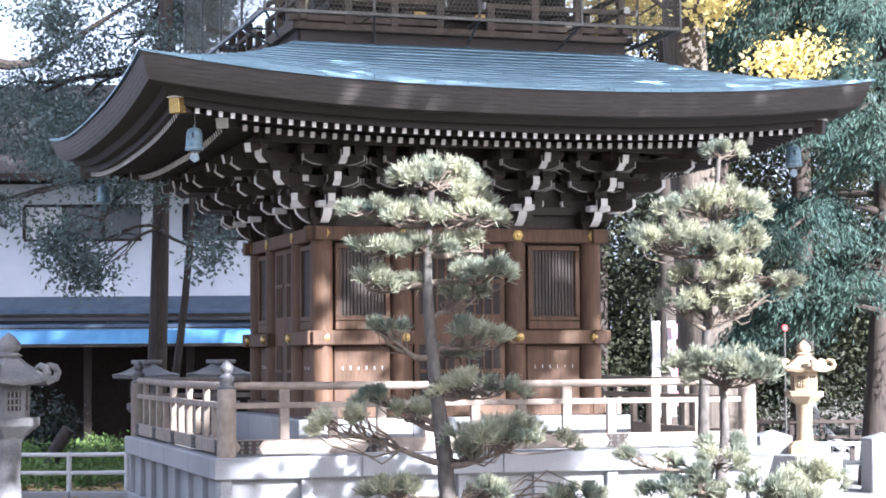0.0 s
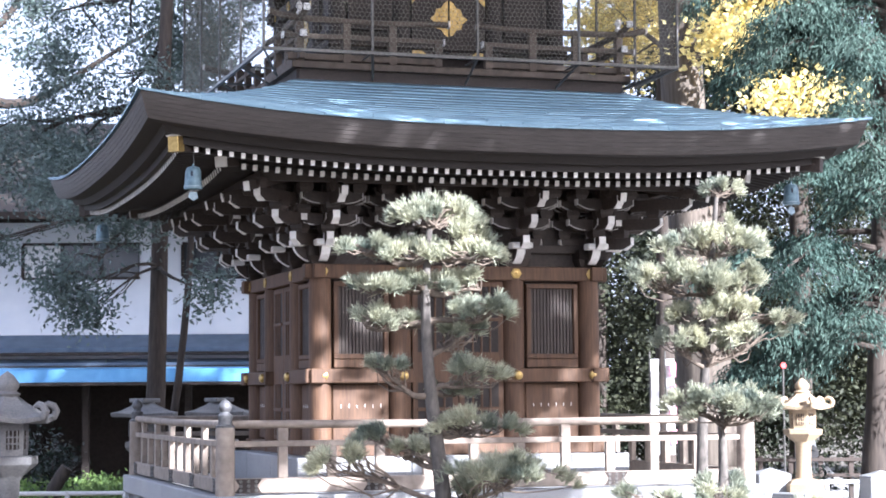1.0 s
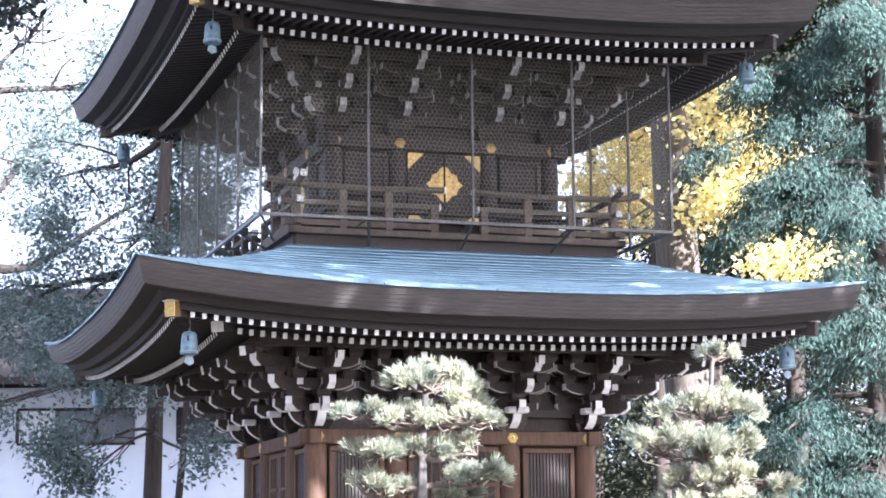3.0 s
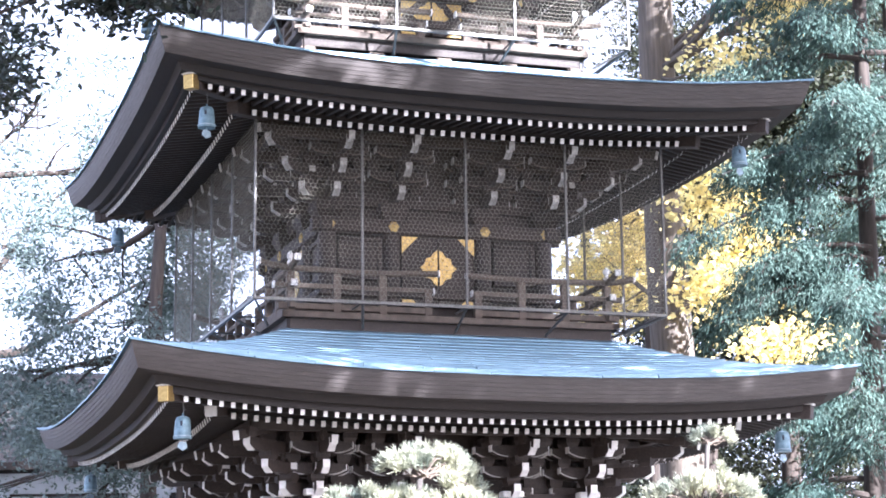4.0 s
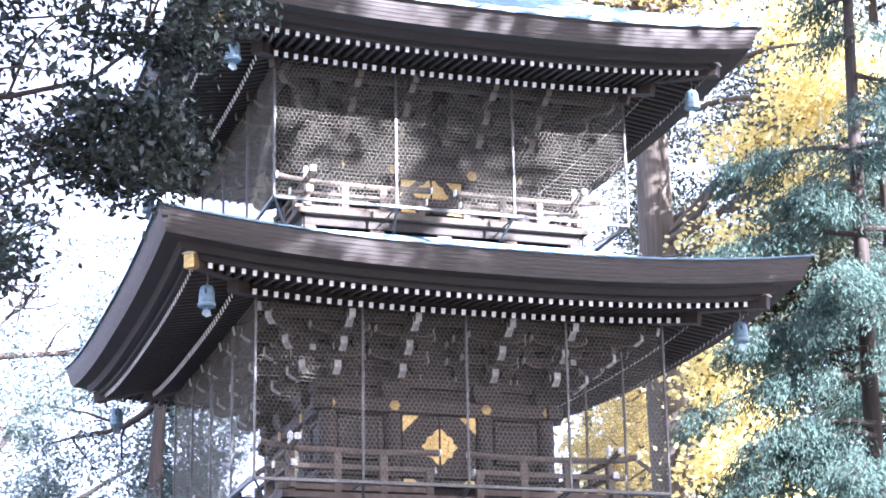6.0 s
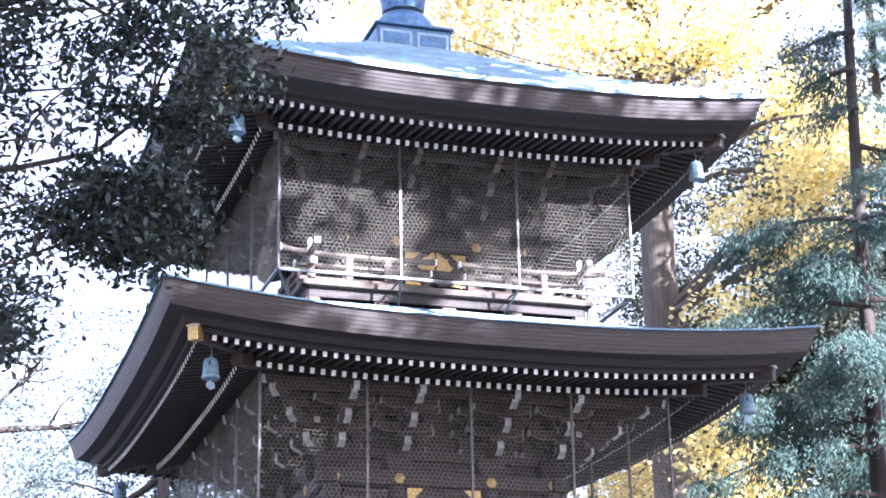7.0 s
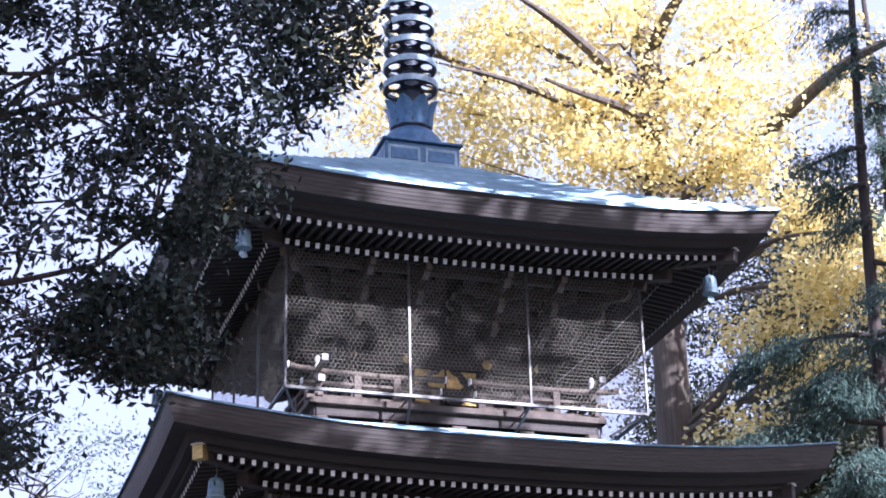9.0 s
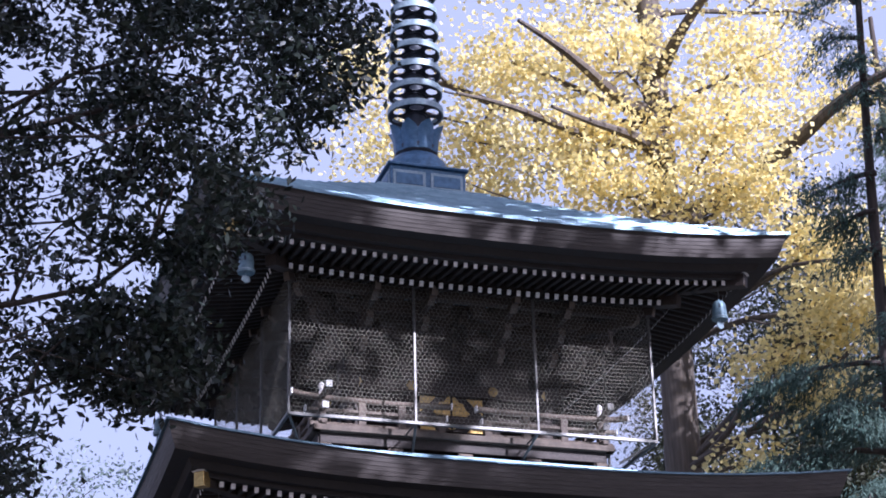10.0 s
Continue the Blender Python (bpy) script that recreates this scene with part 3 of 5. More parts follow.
def railing(half, z, gap, parent_label, tall=1.0):
    """The balcony rail: three bars, posts, and crossed, turned-up ends at the corners."""
    for k in range(4):
        for s in (-1, 1):
            q = QUARTER[k]
            x0, x1 = s * half, s * gap
            rl = part("balcony_rail", Build().box((x0 + s * 0.14, -half - 0.035, z + 0.03 * tall), (x1, -half + 0.035, z + 0.10 * tall), 0, q), DECK, pagoda, parent_label if k == 0 else "")
            part("bar", Build().box((x0 + s * 0.18, -half - 0.03, z + 0.27 * tall), (x1 + s * -0.06, -half + 0.03, z + 0.325 * tall), 0, q), DECK, rl)
            top = [(x0 + s * 0.34, -half, z + 0.555 * tall), (x0 + s * 0.20, -half, z + 0.52 * tall), (x0, -half, z + 0.495 * tall), (x1 * 0.6 + x0 * 0.4, -half, z + 0.475 * tall), (x1 - s * 0.12, -half, z + 0.505 * tall)]
            part("handrail", Build().tube([q @ Vector(p) for p in top], 0.036, 10), DECK, rl, "", None, True)
            for e in (top[0], (x0 + s * 0.18, -half, z + 0.297 * tall), (x1 - s * 0.06, -half, z + 0.297 * tall), top[-1]):
                o = 1 if e in (top[0],) or e[0] * s > half else -1
                part("white_end", Build().box((e[0], e[1] - 0.038, e[2] - 0.038), (e[0] + s * o * 0.02, e[1] + 0.038, e[2] + 0.038), 0, q, 0.01), WHITE, rl)
            n = 4
            for i in range(n):
                x = x0 + (x1 - x0) * i / (n - 1)
                part("post", Build().box((x - 0.045, -half - 0.04, z), (x + 0.045, -half + 0.04, z + (0.45 if i in (0, 2, 1) else 0.30) * tall), 0, q), DECK, rl)
        cm = QUARTER[k] @ Matrix.Translation((-half, -half, z))
        cm = cm @ Matrix.Translation((0, 0, 0.5 * (tall - 1)))
        part("corner_knob", Build().lathe([(0.03, 0.5), (0.035, 0.56), (0.022, 0.58), (0.04, 0.62), (0.03, 0.66), (0.0, 0.69)], 12), WHITE, pagoda, "", cm, True)


def balcony(S, half, z):
    o = Build()
    for k in range(4):
        part("balcony_edge", Build().box((-half, -half, z - 0.075), (half - (0.0 if k % 2 else 0.002), -half + 0.10, z - 0.003 * (k % 2)), 0, QUARTER[k]), DECK, pagoda)
        part("balcony_beam", Build().box((-half + 0.09, -half + 0.07, z - 0.20), (half - 0.09, -half + 0.20, z - 0.075), 0, QUARTER[k]), WOOD, pagoda)
        for i in range(5):
            x = -half + 0.15 + i * (2 * half - 0.3) / 4
            part("balcony_block", Build().box((x - 0.09, -half + 0.09, z - 0.30), (x + 0.09, -half + 0.22, z - 0.20), 0, QUARTER[k]), DECK, pagoda)
    part("balcony_floor", Build().box((-half + 0.09, -half + 0.09, z - 0.08), (half - 0.09, half - 0.09, z - 0.012)), WOOD, pagoda)
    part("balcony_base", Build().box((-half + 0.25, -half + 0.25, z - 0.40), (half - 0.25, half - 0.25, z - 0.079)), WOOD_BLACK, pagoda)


def wire_net(name, q, half, x0, x1, z0, z1, parent, cell=0.052, w=0.0044, depth=0.3):
    """Hexagonal wire netting in the plane of one side: each wire a small ridge."""
    dx, dz = cell, cell * 0.866
    nx, nz = int((x1 - x0) / dx), int((z1 - z0) / dz)
    segs = []
    i, j = np.meshgrid(np.arange(nx), np.arange(nz), indexing="ij")
    i, j = i.ravel(), j.ravel()
    cx, cz = x0 + (i + 0.5 * (j % 2)) * dx, z0 + j * dz
    a = np.stack([cx, cz], 1)
    for p, r in (((0, 0.167), (0, 0.833)), ((0, 0.833), (0.5, 1.167)), ((0.5, 1.167), (1.0, 0.833))):
        segs.append(np.stack([a + np.array(p) * (dx, dz), a + np.array(r) * (dx, dz)], 1))
    s = np.concatenate(segs)
    s = s[(s[:, :, 0].max(1) < x1) & (s[:, :, 1].max(1) < z1)]
    d = s[:, 1] - s[:, 0]
    s = s + 0.006 * np.stack([np.sin(s[..., 1] * 9.1 + 2.3 * np.sin(s[..., 0] * 3.1)), np.sin(s[..., 0] * 7.7 + 1.9 * np.sin(s[..., 1] * 4.3 + half))], 2)
    n = np.stack([-d[:, 1], d[:, 0]], 1) / np.linalg.norm(d, axis=1)[:, None] * w / 2
    out = []
    for sg in (1, -1):
        c = np.zeros((len(s), 4, 3))
        for t, (e, f) in enumerate(((0, 0), (1, 0), (1, 1), (0, 1))):
            xz = s[:, e] + (n * sg if f else 0)
            c[:, t, 0], c[:, t, 2] = xz[:, 0], xz[:, 1]
            c[:, t, 1] = -half - (0.0 if f else w * depth)
        out.append(c if sg > 0 else c[:, ::-1])
    c = np.concatenate(out)
    mm = np.array(q.to_3x3())
    tagged(quads(name, c @ mm.T, WIRE, parent), kind="stuff")


def cage(half, z0, z1, panes, balc):
    """Bird netting on thin steel posts round a balcony."""
    for k in range(4):
        q = QUARTER[k]
        fr = part("net_frame", Build().box((-half, -half - 0.018, z0 - 0.02), (half - 0.002, -half + 0.018, z0 + 0.018 - 0.002 * (k % 2)), 0, q, 0.003), STEEL, pagoda, "grey steel frame with wire bird netting" if k == 0 else "")
        for i in range(panes):
            x = -half + 2 * half * i / panes
            part("net_post", Build().box((x - 0.014, -half - 0.014, z0), (x + 0.014, -half + 0.014, z1), 0, q, 0.003), STEEL, fr)
            p = [Vector((x, -half, z0)), Vector((x * 0.9, -balc + 0.02, z0 - 0.22))]
            part("net_brace", Build().tube([q @ a for a in p], 0.016, 6), STEEL, fr)
            part("net_strut", Build().tube([q @ Vector((x, -half, z0)), q @ Vector((x, -balc, z0 - 0.01))], 0.012, 6), STEEL, fr)
        wire_net("wire_net", q, half, -half, half, z0, z1, fr, depth=0.55 if k == 3 else 0.3)


for S in STOREYS:
    roof(S), eave(S), body(S, S is STOREYS[0])
balcony(STOREYS[1], 2.01, 5.17), balcony(STOREYS[2], 1.80, 8.52)
railing(1.90, 5.17, 0.30, "grey weathered balcony rail with white ends"), railing(1.68, 8.50, 0.28, "grey weathered balcony rail with white ends", 0.74)
cage(2.416, 5.215, 7.20, 4, 2.0), cage(2.168, 8.475, 10.15, 3, 1.8)


def spire():
    z = 12.165
    box = Build().box((-0.62, -0.62, z - 0.06), (0.62, 0.62, z + 0.02), 0, None, 0.015).box((-0.50, -0.50, z + 0.02), (0.50, 0.50, z + 0.36), 0, None, 0.01).box((-0.54, -0.54, z + 0.36), (0.54, 0.54, z + 0.40), 0, None, 0.01)
    sp = part("spire", box, BRONZE, pagoda, "blue-green bronze spire with stacked rings")
    for k in range(4):
        for s in (-1, 1):
            part("panel", Build().box((s * 0.25 - 0.215, -0.513, z + 0.06), (s * 0.25 + 0.215, -0.495, z + 0.30), 0, QUARTER[k]), BELL, sp)
            part("panel", Build().box((s * 0.25 - 0.18, -0.520, z + 0.10), (s * 0.25 + 0.18, -0.505, z + 0.26), 0, QUARTER[k]), BRONZE, sp)
    part("dome", Build().lathe([(0.44, z + 0.40), (0.44, z + 0.46), (0.40, z + 0.60), (0.31, z + 0.71), (0.22, z + 0.76), (0.22, z + 0.80)], 28), BRONZE, sp, "", None, True)
    part("lotus_seat", Build().lathe([(0.20, z + 0.70), (0.265, z + 0.76), (0.285, z + 0.86), (0.26, z + 0.92), (0.14, z + 0.94)], 28), DARK_BRONZE, sp, "", None, True)
    for i in range(8):
        v, f = [], []
        for a in range(10):
            t = a / 9
            w = 0.128 * (0.80 + 0.2 * min(1, t / 0.5)) * math.sqrt(max(0.02, 1 - max(0, (t - 0.5) / 0.5) ** 2))
            r = 0.29 + 0.035 * t + 0.06 * t ** 4
            for c in (-1, -0.7, -0.35, 0, 0.35, 0.7, 1):
                v.append((w * c, -(r - 0.05 * c * c * w / 0.128), z + 0.78 + 0.38 * t))
        n = len(v)
        v += [(x, y + 0.022, zz) for x, y, zz in v]
        for a in range(9):
            for c in range(6):
                q = (a * 7 + c, a * 7 + c + 1, a * 7 + c + 8, a * 7 + c + 7)
                f += [q, tuple(x + n for x in q[::-1])]
        for a in range(9):
            for c in (0, 6):
                q = (a * 7 + c, a * 7 + 7 + c, a * 7 + 7 + c + n, a * 7 + c + n)
                f.append(q if c == 0 else q[::-1])
        f += [(63 + c, 64 + c, 64 + c + n, 63 + c + n) for c in range(6)]
        part("petal", Build().add(v, f), BRONZE, sp, "", Matrix.Rotation(i * math.pi / 4 + 0.2, 4, "Z"), True)
    part("pole", Build().lathe([(0.145, z + 0.92), (0.135, z + 1.6), (0.115, z + 4.6), (0.06, z + 5.6)], 20), DARK_BRONZE, sp, "", None, True)
    for i in range(9):
        zr, r = z + 1.41 + i * 0.305, 0.372 - 0.010 * i
        ring = Build().lathe([(r - 0.02, zr - 0.043), (r, zr - 0.043), (r, zr + 0.043), (r - 0.02, zr + 0.043), (r - 0.02, zr - 0.043)], 36)
        ring.f, ring.m = ring.f[:-2], ring.m[:-2]
        rg = part("ring", ring, BELL, sp, "pale verdigris bronze ring", None, True)
        # a pierced plate with six round openings inside the ring
        plate = Build()
        r0, r1, half = 0.125, r - 0.012, math.pi / 6
        rm, dr, hole = (r0 + r1) / 2 + 0.008, (r1 - r0) / 2, (r1 - r0) * 0.33
        for k in range(6):
            t0, v, f = k * math.pi / 3 + 0.3, [], []
            for a in range(24):
                p = a * math.pi / 12
                s = 1 / max(abs(math.cos(p)), abs(math.sin(p)))
                rho, th = (r0 + r1) / 2 + dr * s * math.cos(p), t0 + half * s * math.sin(p)
                hx, hy = rm + hole * math.cos(p), hole * 1.25 * math.sin(p)
                x, y = hx * math.cos(t0) - hy * math.sin(t0), hx * math.sin(t0) + hy * math.cos(t0)
                for h in (-0.040, -0.028):
                    v += [(rho * math.cos(th), rho * math.sin(th), zr + h), (x, y, zr + h)]
            for a in range(24):
                j, m = a * 4, (a + 1) % 24 * 4
                f += [(j, j + 1, m + 1, m), (j + 2, m + 2, m + 3, j + 3), (j + 1, j + 3, m + 3, m + 1)]
            plate.add(v, f)
        # one welded plate
        keys, seen = [], {}
        for p in plate.v:
            keys.append(seen.setdefault(tuple(round(c, 4) for c in p), len(seen)))
        plate.v, plate.f = list(seen), [tuple(keys[j] for j in f) for f in plate.f]
        part("pierced_plate", plate, DARK_BRONZE, rg)
        part("hub", Build().lathe([(0.15, zr - 0.07), (0.155, zr - 0.02), (0.15, zr + 0.03)], 20), DARK_BRONZE, rg, "", None, True)
    part("finial", Build().lathe([(0.06, z + 5.5), (0.14, z + 5.62), (0.15, z + 5.7), (0.06, z + 5.85), (0.0, z + 5.95)], 16), BRONZE, sp, "", None, True)


spire()


# ---- the podium and its rail ----
GROUND = -0.35
RIGHT, AHEAD_H = Vector((math.cos(radians(17.7)), -math.sin(radians(17.7)), 0)), Vector((math.sin(radians(17.7)), math.cos(radians(17.7)), 0))


def at(a, d, z):
    """A place a metres to the right of the first eye, d metres ahead of it, at height z."""
    p = EYE0 + RIGHT * a + AHEAD_H * d
    return Vector((p.x, p.y, z))


podium = thing("podium", 0, 0, GROUND, "pale granite podium with panelled sides under the pagoda", "podium")
part("core", Build().box((-2.98, -2.98, GROUND), (2.98, 2.98, 0.27)), STONE, podium)
for k in range(4):
    for i in range(4):
        x0, x1 = -3.09 + i * 1.545 + 0.002, -3.09 + (i + 1) * 1.545 - 0.002
        part("coping_stone", Build().box((x0, -3.09, 0.27), (min(x1, 3.09 - 0.302), -2.79, 0.492), 0, QUARTER[k], 0.012), STONE, podium)
    part("paving", Build().box((-2.79, -2.79, 0.25), (2.79, 2.79, 0.484)), STONE, podium) if k == 0 else None
    for i in range(8):
        x = -2.96 + i * 0.845
        part("pilaster", Build().box((x - 0.06, -3.04, GROUND + 0.12), (x + 0.06, -2.97, 0.27), 0, QUARTER[k]), STONE, podium)
    part("plinth", Build().box((-3.06, -3.06, GROUND), (3.06 - 0.1, -2.97, GROUND + 0.12), 0, QUARTER[k]), STONE, podium)
for k in range(4):
    for i in range(3):
        x0 = -1.95 + i * 1.3
        part("base_stone", Build().box((x0 + 0.002, -1.95, 0.486), (x0 + 1.298, -1.40, 0.83), 0, QUARTER[k], 0.012), STONE, podium)
part("fill", Build().box((-1.5, -1.5, 0.486), (1.5, 1.5, 0.84)), STONE, podium)

fence = thing("timber_railing", 0, 0, 0.49, "grey weathered timber railing with knobbed corner posts on the podium", "railing")
POST = Build().lathe([(0.098, 0.49), (0.10, 0.52), (0.097, 1.16), (0.092, 1.20), (0.0, 1.20)], 18).mesh("post", [GREY_WOOD], True)
POST_CAP = Build().lathe([(0.100, 1.185), (0.100, 1.205), (0.074, 1.212), (0.070, 1.27), (0.078, 1.285), (0.078, 1.31), (0.052, 1.33), (0.048, 1.345), (0.066, 1.375), (0.069, 1.405), (0.052, 1.44), (0.022, 1.465), (0.0, 1.48)], 18).mesh("post_cap", [CAP_METAL], True)
for k in range(4):
    q = QUARTER[k]
    po = part("post", POST, None, fence, "round grey weathered timber post", q @ pose(-2.93, -2.93, 0))
    part("post_cap", POST_CAP, None, po, "dark onion-shaped metal cap", q @ pose(-2.93, -2.93, 0))
    part("handrail", Build().tube([q @ Vector((x, -2.93, 1.215 - 0.012 * (1 - abs(x) / 2.9))) for x in (-2.86, -1.5, 0, 1.5, 2.86)], 0.042, 12), GREY_WOOD, fence, "", None, True)
    part("mid_rail", Build().box((-2.85, -2.965, 0.985), (2.85, -2.895, 1.045), 0, q), GREY_WOOD, fence)
    part("bottom_board", Build().box((-2.85, -2.985, 0.515), (2.85, -2.875, 0.665), 0, q, 0.012), GREY_WOOD, fence)
    for i in range(1, 11):
        x = -2.85 + i * 5.7 / 11
        part("strut", Build().box((x - 0.05, -2.965, 0.664), (x + 0.05, -2.90, 0.986), 0, q), GREY_WOOD, fence)
        if i % 2:
            part("strut", Build().box((x - 0.055, -2.96, 1.044), (x + 0.055, -2.90, 1.18), 0, q), GREY_WOOD, fence)
    for i in range(-2, 3):
        # pierced ornaments where the bottom boards meet
        pl = Build().slab([(i * 1.35 - 0.14, 0.52), (i * 1.35 + 0.14, 0.52), (i * 1.35 + 0.09, 0.59), (i * 1.35 + 0.14, 0.66), (i * 1.35 - 0.14, 0.66), (i * 1.35 - 0.09, 0.59)][::-1], -2.990, -2.984, 0, None, q)
        orn = part("joint_plate", pl, DARKWALL, fence, "dark pierced metal joint plate")
        for j in range(9):
            cx, cz = i * 1.35 - 0.08 + 0.08 * (j % 3), 0.545 + 0.045 * (j // 3)
            part("rosette", Build().lathe([(0.020, 0), (0.014, 0.006), (0.006, 0.002)], 6, 0, q @ pose(cx, -2.990, cz, 90)), STEEL, orn)

# ---- ground ----
g = Build()
rngg = random.Random(3)
for i in range(60):
    for j in range(60):
        pts = []
        for di, dj in ((0, 0), (1, 0), (1, 1), (0, 1)):
            x, y = -60 + (i + di) * 2, -45 + (j + dj) * 2
            h = 0.05 * noise.noise(Vector((x * 0.3, y * 0.3, 0))) if abs(x) > 5 or abs(y) > 5 else -0.02
            pts.append((x, y, GROUND + h - 0.03))
        g.add(pts, [(0, 1, 2, 3)])
for a, b in (((-900, -900), (900, -45)), ((-900, 75), (900, 900)), ((-900, -45), (-60, 75)), ((60, -45), (900, 75))):
    g.add([(a[0], a[1], GROUND - 0.03), (b[0], a[1], GROUND - 0.03), (b[0], b[1], GROUND - 0.03), (a[0], b[1], GROUND - 0.03)], [(0, 1, 2, 3)])
setting("ground", g, EARTH, "brown earth strewn with fallen leaves", "ground")
pv = Build()
for i in range(12):
    for j in range(14):
        x, y = 3.3 + i * 0.95, -9 + j * 1.25
        pv.box((x + 0.006, y + 0.006, GROUND - 0.05), (x + 0.944, y + 1.244, GROUND + 0.03 + 0.004 * rngg.random()), 0, None, 0.008)
setting("pavement", pv, PAVING, "paving slabs beside the podium, dimmed in colour for shade", "pavement")


# ---- leaves and trees ----
def leaf_quads(centres, per, spread, length, ratio, rng, flat=0.5, droop=0.0, lean=None):
    """Diamond leaves scattered about centres; flat: how level they lie; lean: array of outward ways that they follow."""
    n = len(centres) * per
    c = np.repeat(centres, per, axis=0) + rng.normal(0, 1, (n, 3)) * np.array(spread)
    d = rng.normal(0, 1, (n, 3))
    d[:, 2] = d[:, 2] * (1 - flat * 0.6) - droop
    if lean is not None:
        d = d * 0.45 + np.repeat(lean, per, axis=0)
    d /= np.linalg.norm(d, axis=1)[:, None]
    u = rng.normal(0, 1, (n, 3))
    u[:, 2] += flat * 2.5
    w = np.cross(d, u)
    w /= np.linalg.norm(w, axis=1)[:, None] + 1e-9
    L = length * rng.uniform(0.65, 1.25, (n, 1))
    nrm = np.cross(d, w) * L * 0.08
    return np.stack([c, c + d * L * 0.5 + w * L * ratio * 0.5 + nrm, c + d * L, c + d * L * 0.5 - w * L * ratio * 0.5 + nrm], 1)


def clumps(masses, rng, shell=0.55):
    """Clump centres inside ellipsoids (centre, half sizes, number), denser towards the outside; also the outward ways."""
    pts, ways = [], []
    for c, r, n in masses:
        v = rng.normal(0, 1, (n, 3))
        v /= np.linalg.norm(v, axis=1)[:, None]
        s = rng.uniform(shell, 1.0, (n, 1)) ** 0.7
        pts.append(np.array(c) + v * s * np.array(r))
        ways.append(v)
    return np.concatenate(pts), np.concatenate(ways)


def wander(a, b, n, sway, rng):
    """Points from a to b with a gentle sway."""
    a, b = Vector(a), Vector(b)
    off = Vector(rng.normal(0, 1, 3)) * sway * (b - a).length
    off2 = Vector(rng.normal(0, 1, 3)) * sway * 0.5 * (b - a).length
    return [a.lerp(b, i / n) + off * math.sin(math.pi * i / n) + off2 * math.sin(2 * math.pi * i / n) for i in range(n + 1)]


def tree(name, foot, top, r0, r1, masses, label, seed, bark, leafmat, per, spread, length, ratio, flat=0.4, droop=0.0, limbs=(), twigs=10, follow=False, lumpy=0.0, category="tree", shell=0.55, group="", hang=False):
    rng = np.random.default_rng(seed)
    t = thing(name, foot[0], foot[1], foot[2], label, category, group)
    pts = wander(foot, top, 10, 0.012, rng)
    rad = [r0 * (1.5 if i == 0 else 1.12 if i == 1 else 1) * (1 - i / 10) + r1 * i / 10 for i in range(11)]
    tr = part("trunk", Build().tube(pts, rad, 18), bark, t, "", None, True)
    centres, ways = clumps(masses, rng, shell)
    for c, r, n in masses:
        c = Vector(c)
        # a limb out of the trunk into the mass, and twigs to some of its clumps
        best = min(pts[2:], key=lambda p: (p - c).length + 0.8 * max(0, p.z - c.z + 0.25 * (c - p).length))
        if hang:
            best = min(pts[3:], key=lambda p: abs(p.z - c.z - 0.3 * (c - p).length))
        limb = wander(best, c, 6, 0.05, rng)
        lr = max(0.03, min(r1, 0.02 * (best - c).length + 0.02)) if (best - c).length < 6 else 0.03
        lr *= min(1.0, 0.35 + r[0] * 0.6)
        br = part("limb", Build().tube(limb, [lr * (1 - 0.75 * i / 6) for i in range(7)], 8), bark, t, "", None, True)
        tw = Build()
        for _ in range(twigs):
            v = Vector(rng.normal(0, 1, 3)).normalized()
            e = c + Vector((v.x * r[0], v.y * r[1], v.z * r[2])) * 0.85
            tw.tube(wander(limb[rng.integers(2, 7)], e, 4, 0.08, rng), [lr * 0.4, lr * 0.3, lr * 0.22, lr * 0.14, 0.006], 5)
        tagged(part("twig", tw, bark, br, "", None, True), kind="stuff")
    for a, b, r in limbs:
        part("limb", Build().tube(wander(a, b, 8, 0.05, rng), [r * (1 - 0.8 * i / 8) for i in range(9)], 8), bark, t, "", None, True)
    q = leaf_quads(centres, per, spread, length, ratio, rng, flat, droop, ways * 1.0 if follow else None)
    tagged(quads("crown", q, leafmat, t), kind="stuff")
    return t


def mass(a, d, z, ra, rd, rz, n):
    return (tuple(at(a, d, z)), (ra, rd, rz), n)


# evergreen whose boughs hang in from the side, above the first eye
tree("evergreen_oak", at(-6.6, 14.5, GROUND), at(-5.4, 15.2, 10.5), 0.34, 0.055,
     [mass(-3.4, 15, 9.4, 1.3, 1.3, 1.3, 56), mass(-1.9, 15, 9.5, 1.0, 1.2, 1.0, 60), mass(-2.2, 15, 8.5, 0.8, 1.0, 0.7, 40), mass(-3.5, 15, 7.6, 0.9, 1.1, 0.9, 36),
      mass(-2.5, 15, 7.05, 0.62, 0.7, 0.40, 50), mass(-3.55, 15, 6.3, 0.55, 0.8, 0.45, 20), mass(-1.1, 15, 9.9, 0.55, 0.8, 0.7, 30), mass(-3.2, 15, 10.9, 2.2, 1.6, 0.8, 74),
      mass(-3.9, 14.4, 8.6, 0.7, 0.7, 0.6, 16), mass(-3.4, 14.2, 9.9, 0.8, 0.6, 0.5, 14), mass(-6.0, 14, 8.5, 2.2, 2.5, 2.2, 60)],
     "tall evergreen oak with glossy leaves, coloured near black as if backlit, overhanging the tower", 11, BARK_DARK, OAK, 76, (0.13, 0.13, 0.11), 0.098, 0.42, 0.3, 0.3, twigs=5)

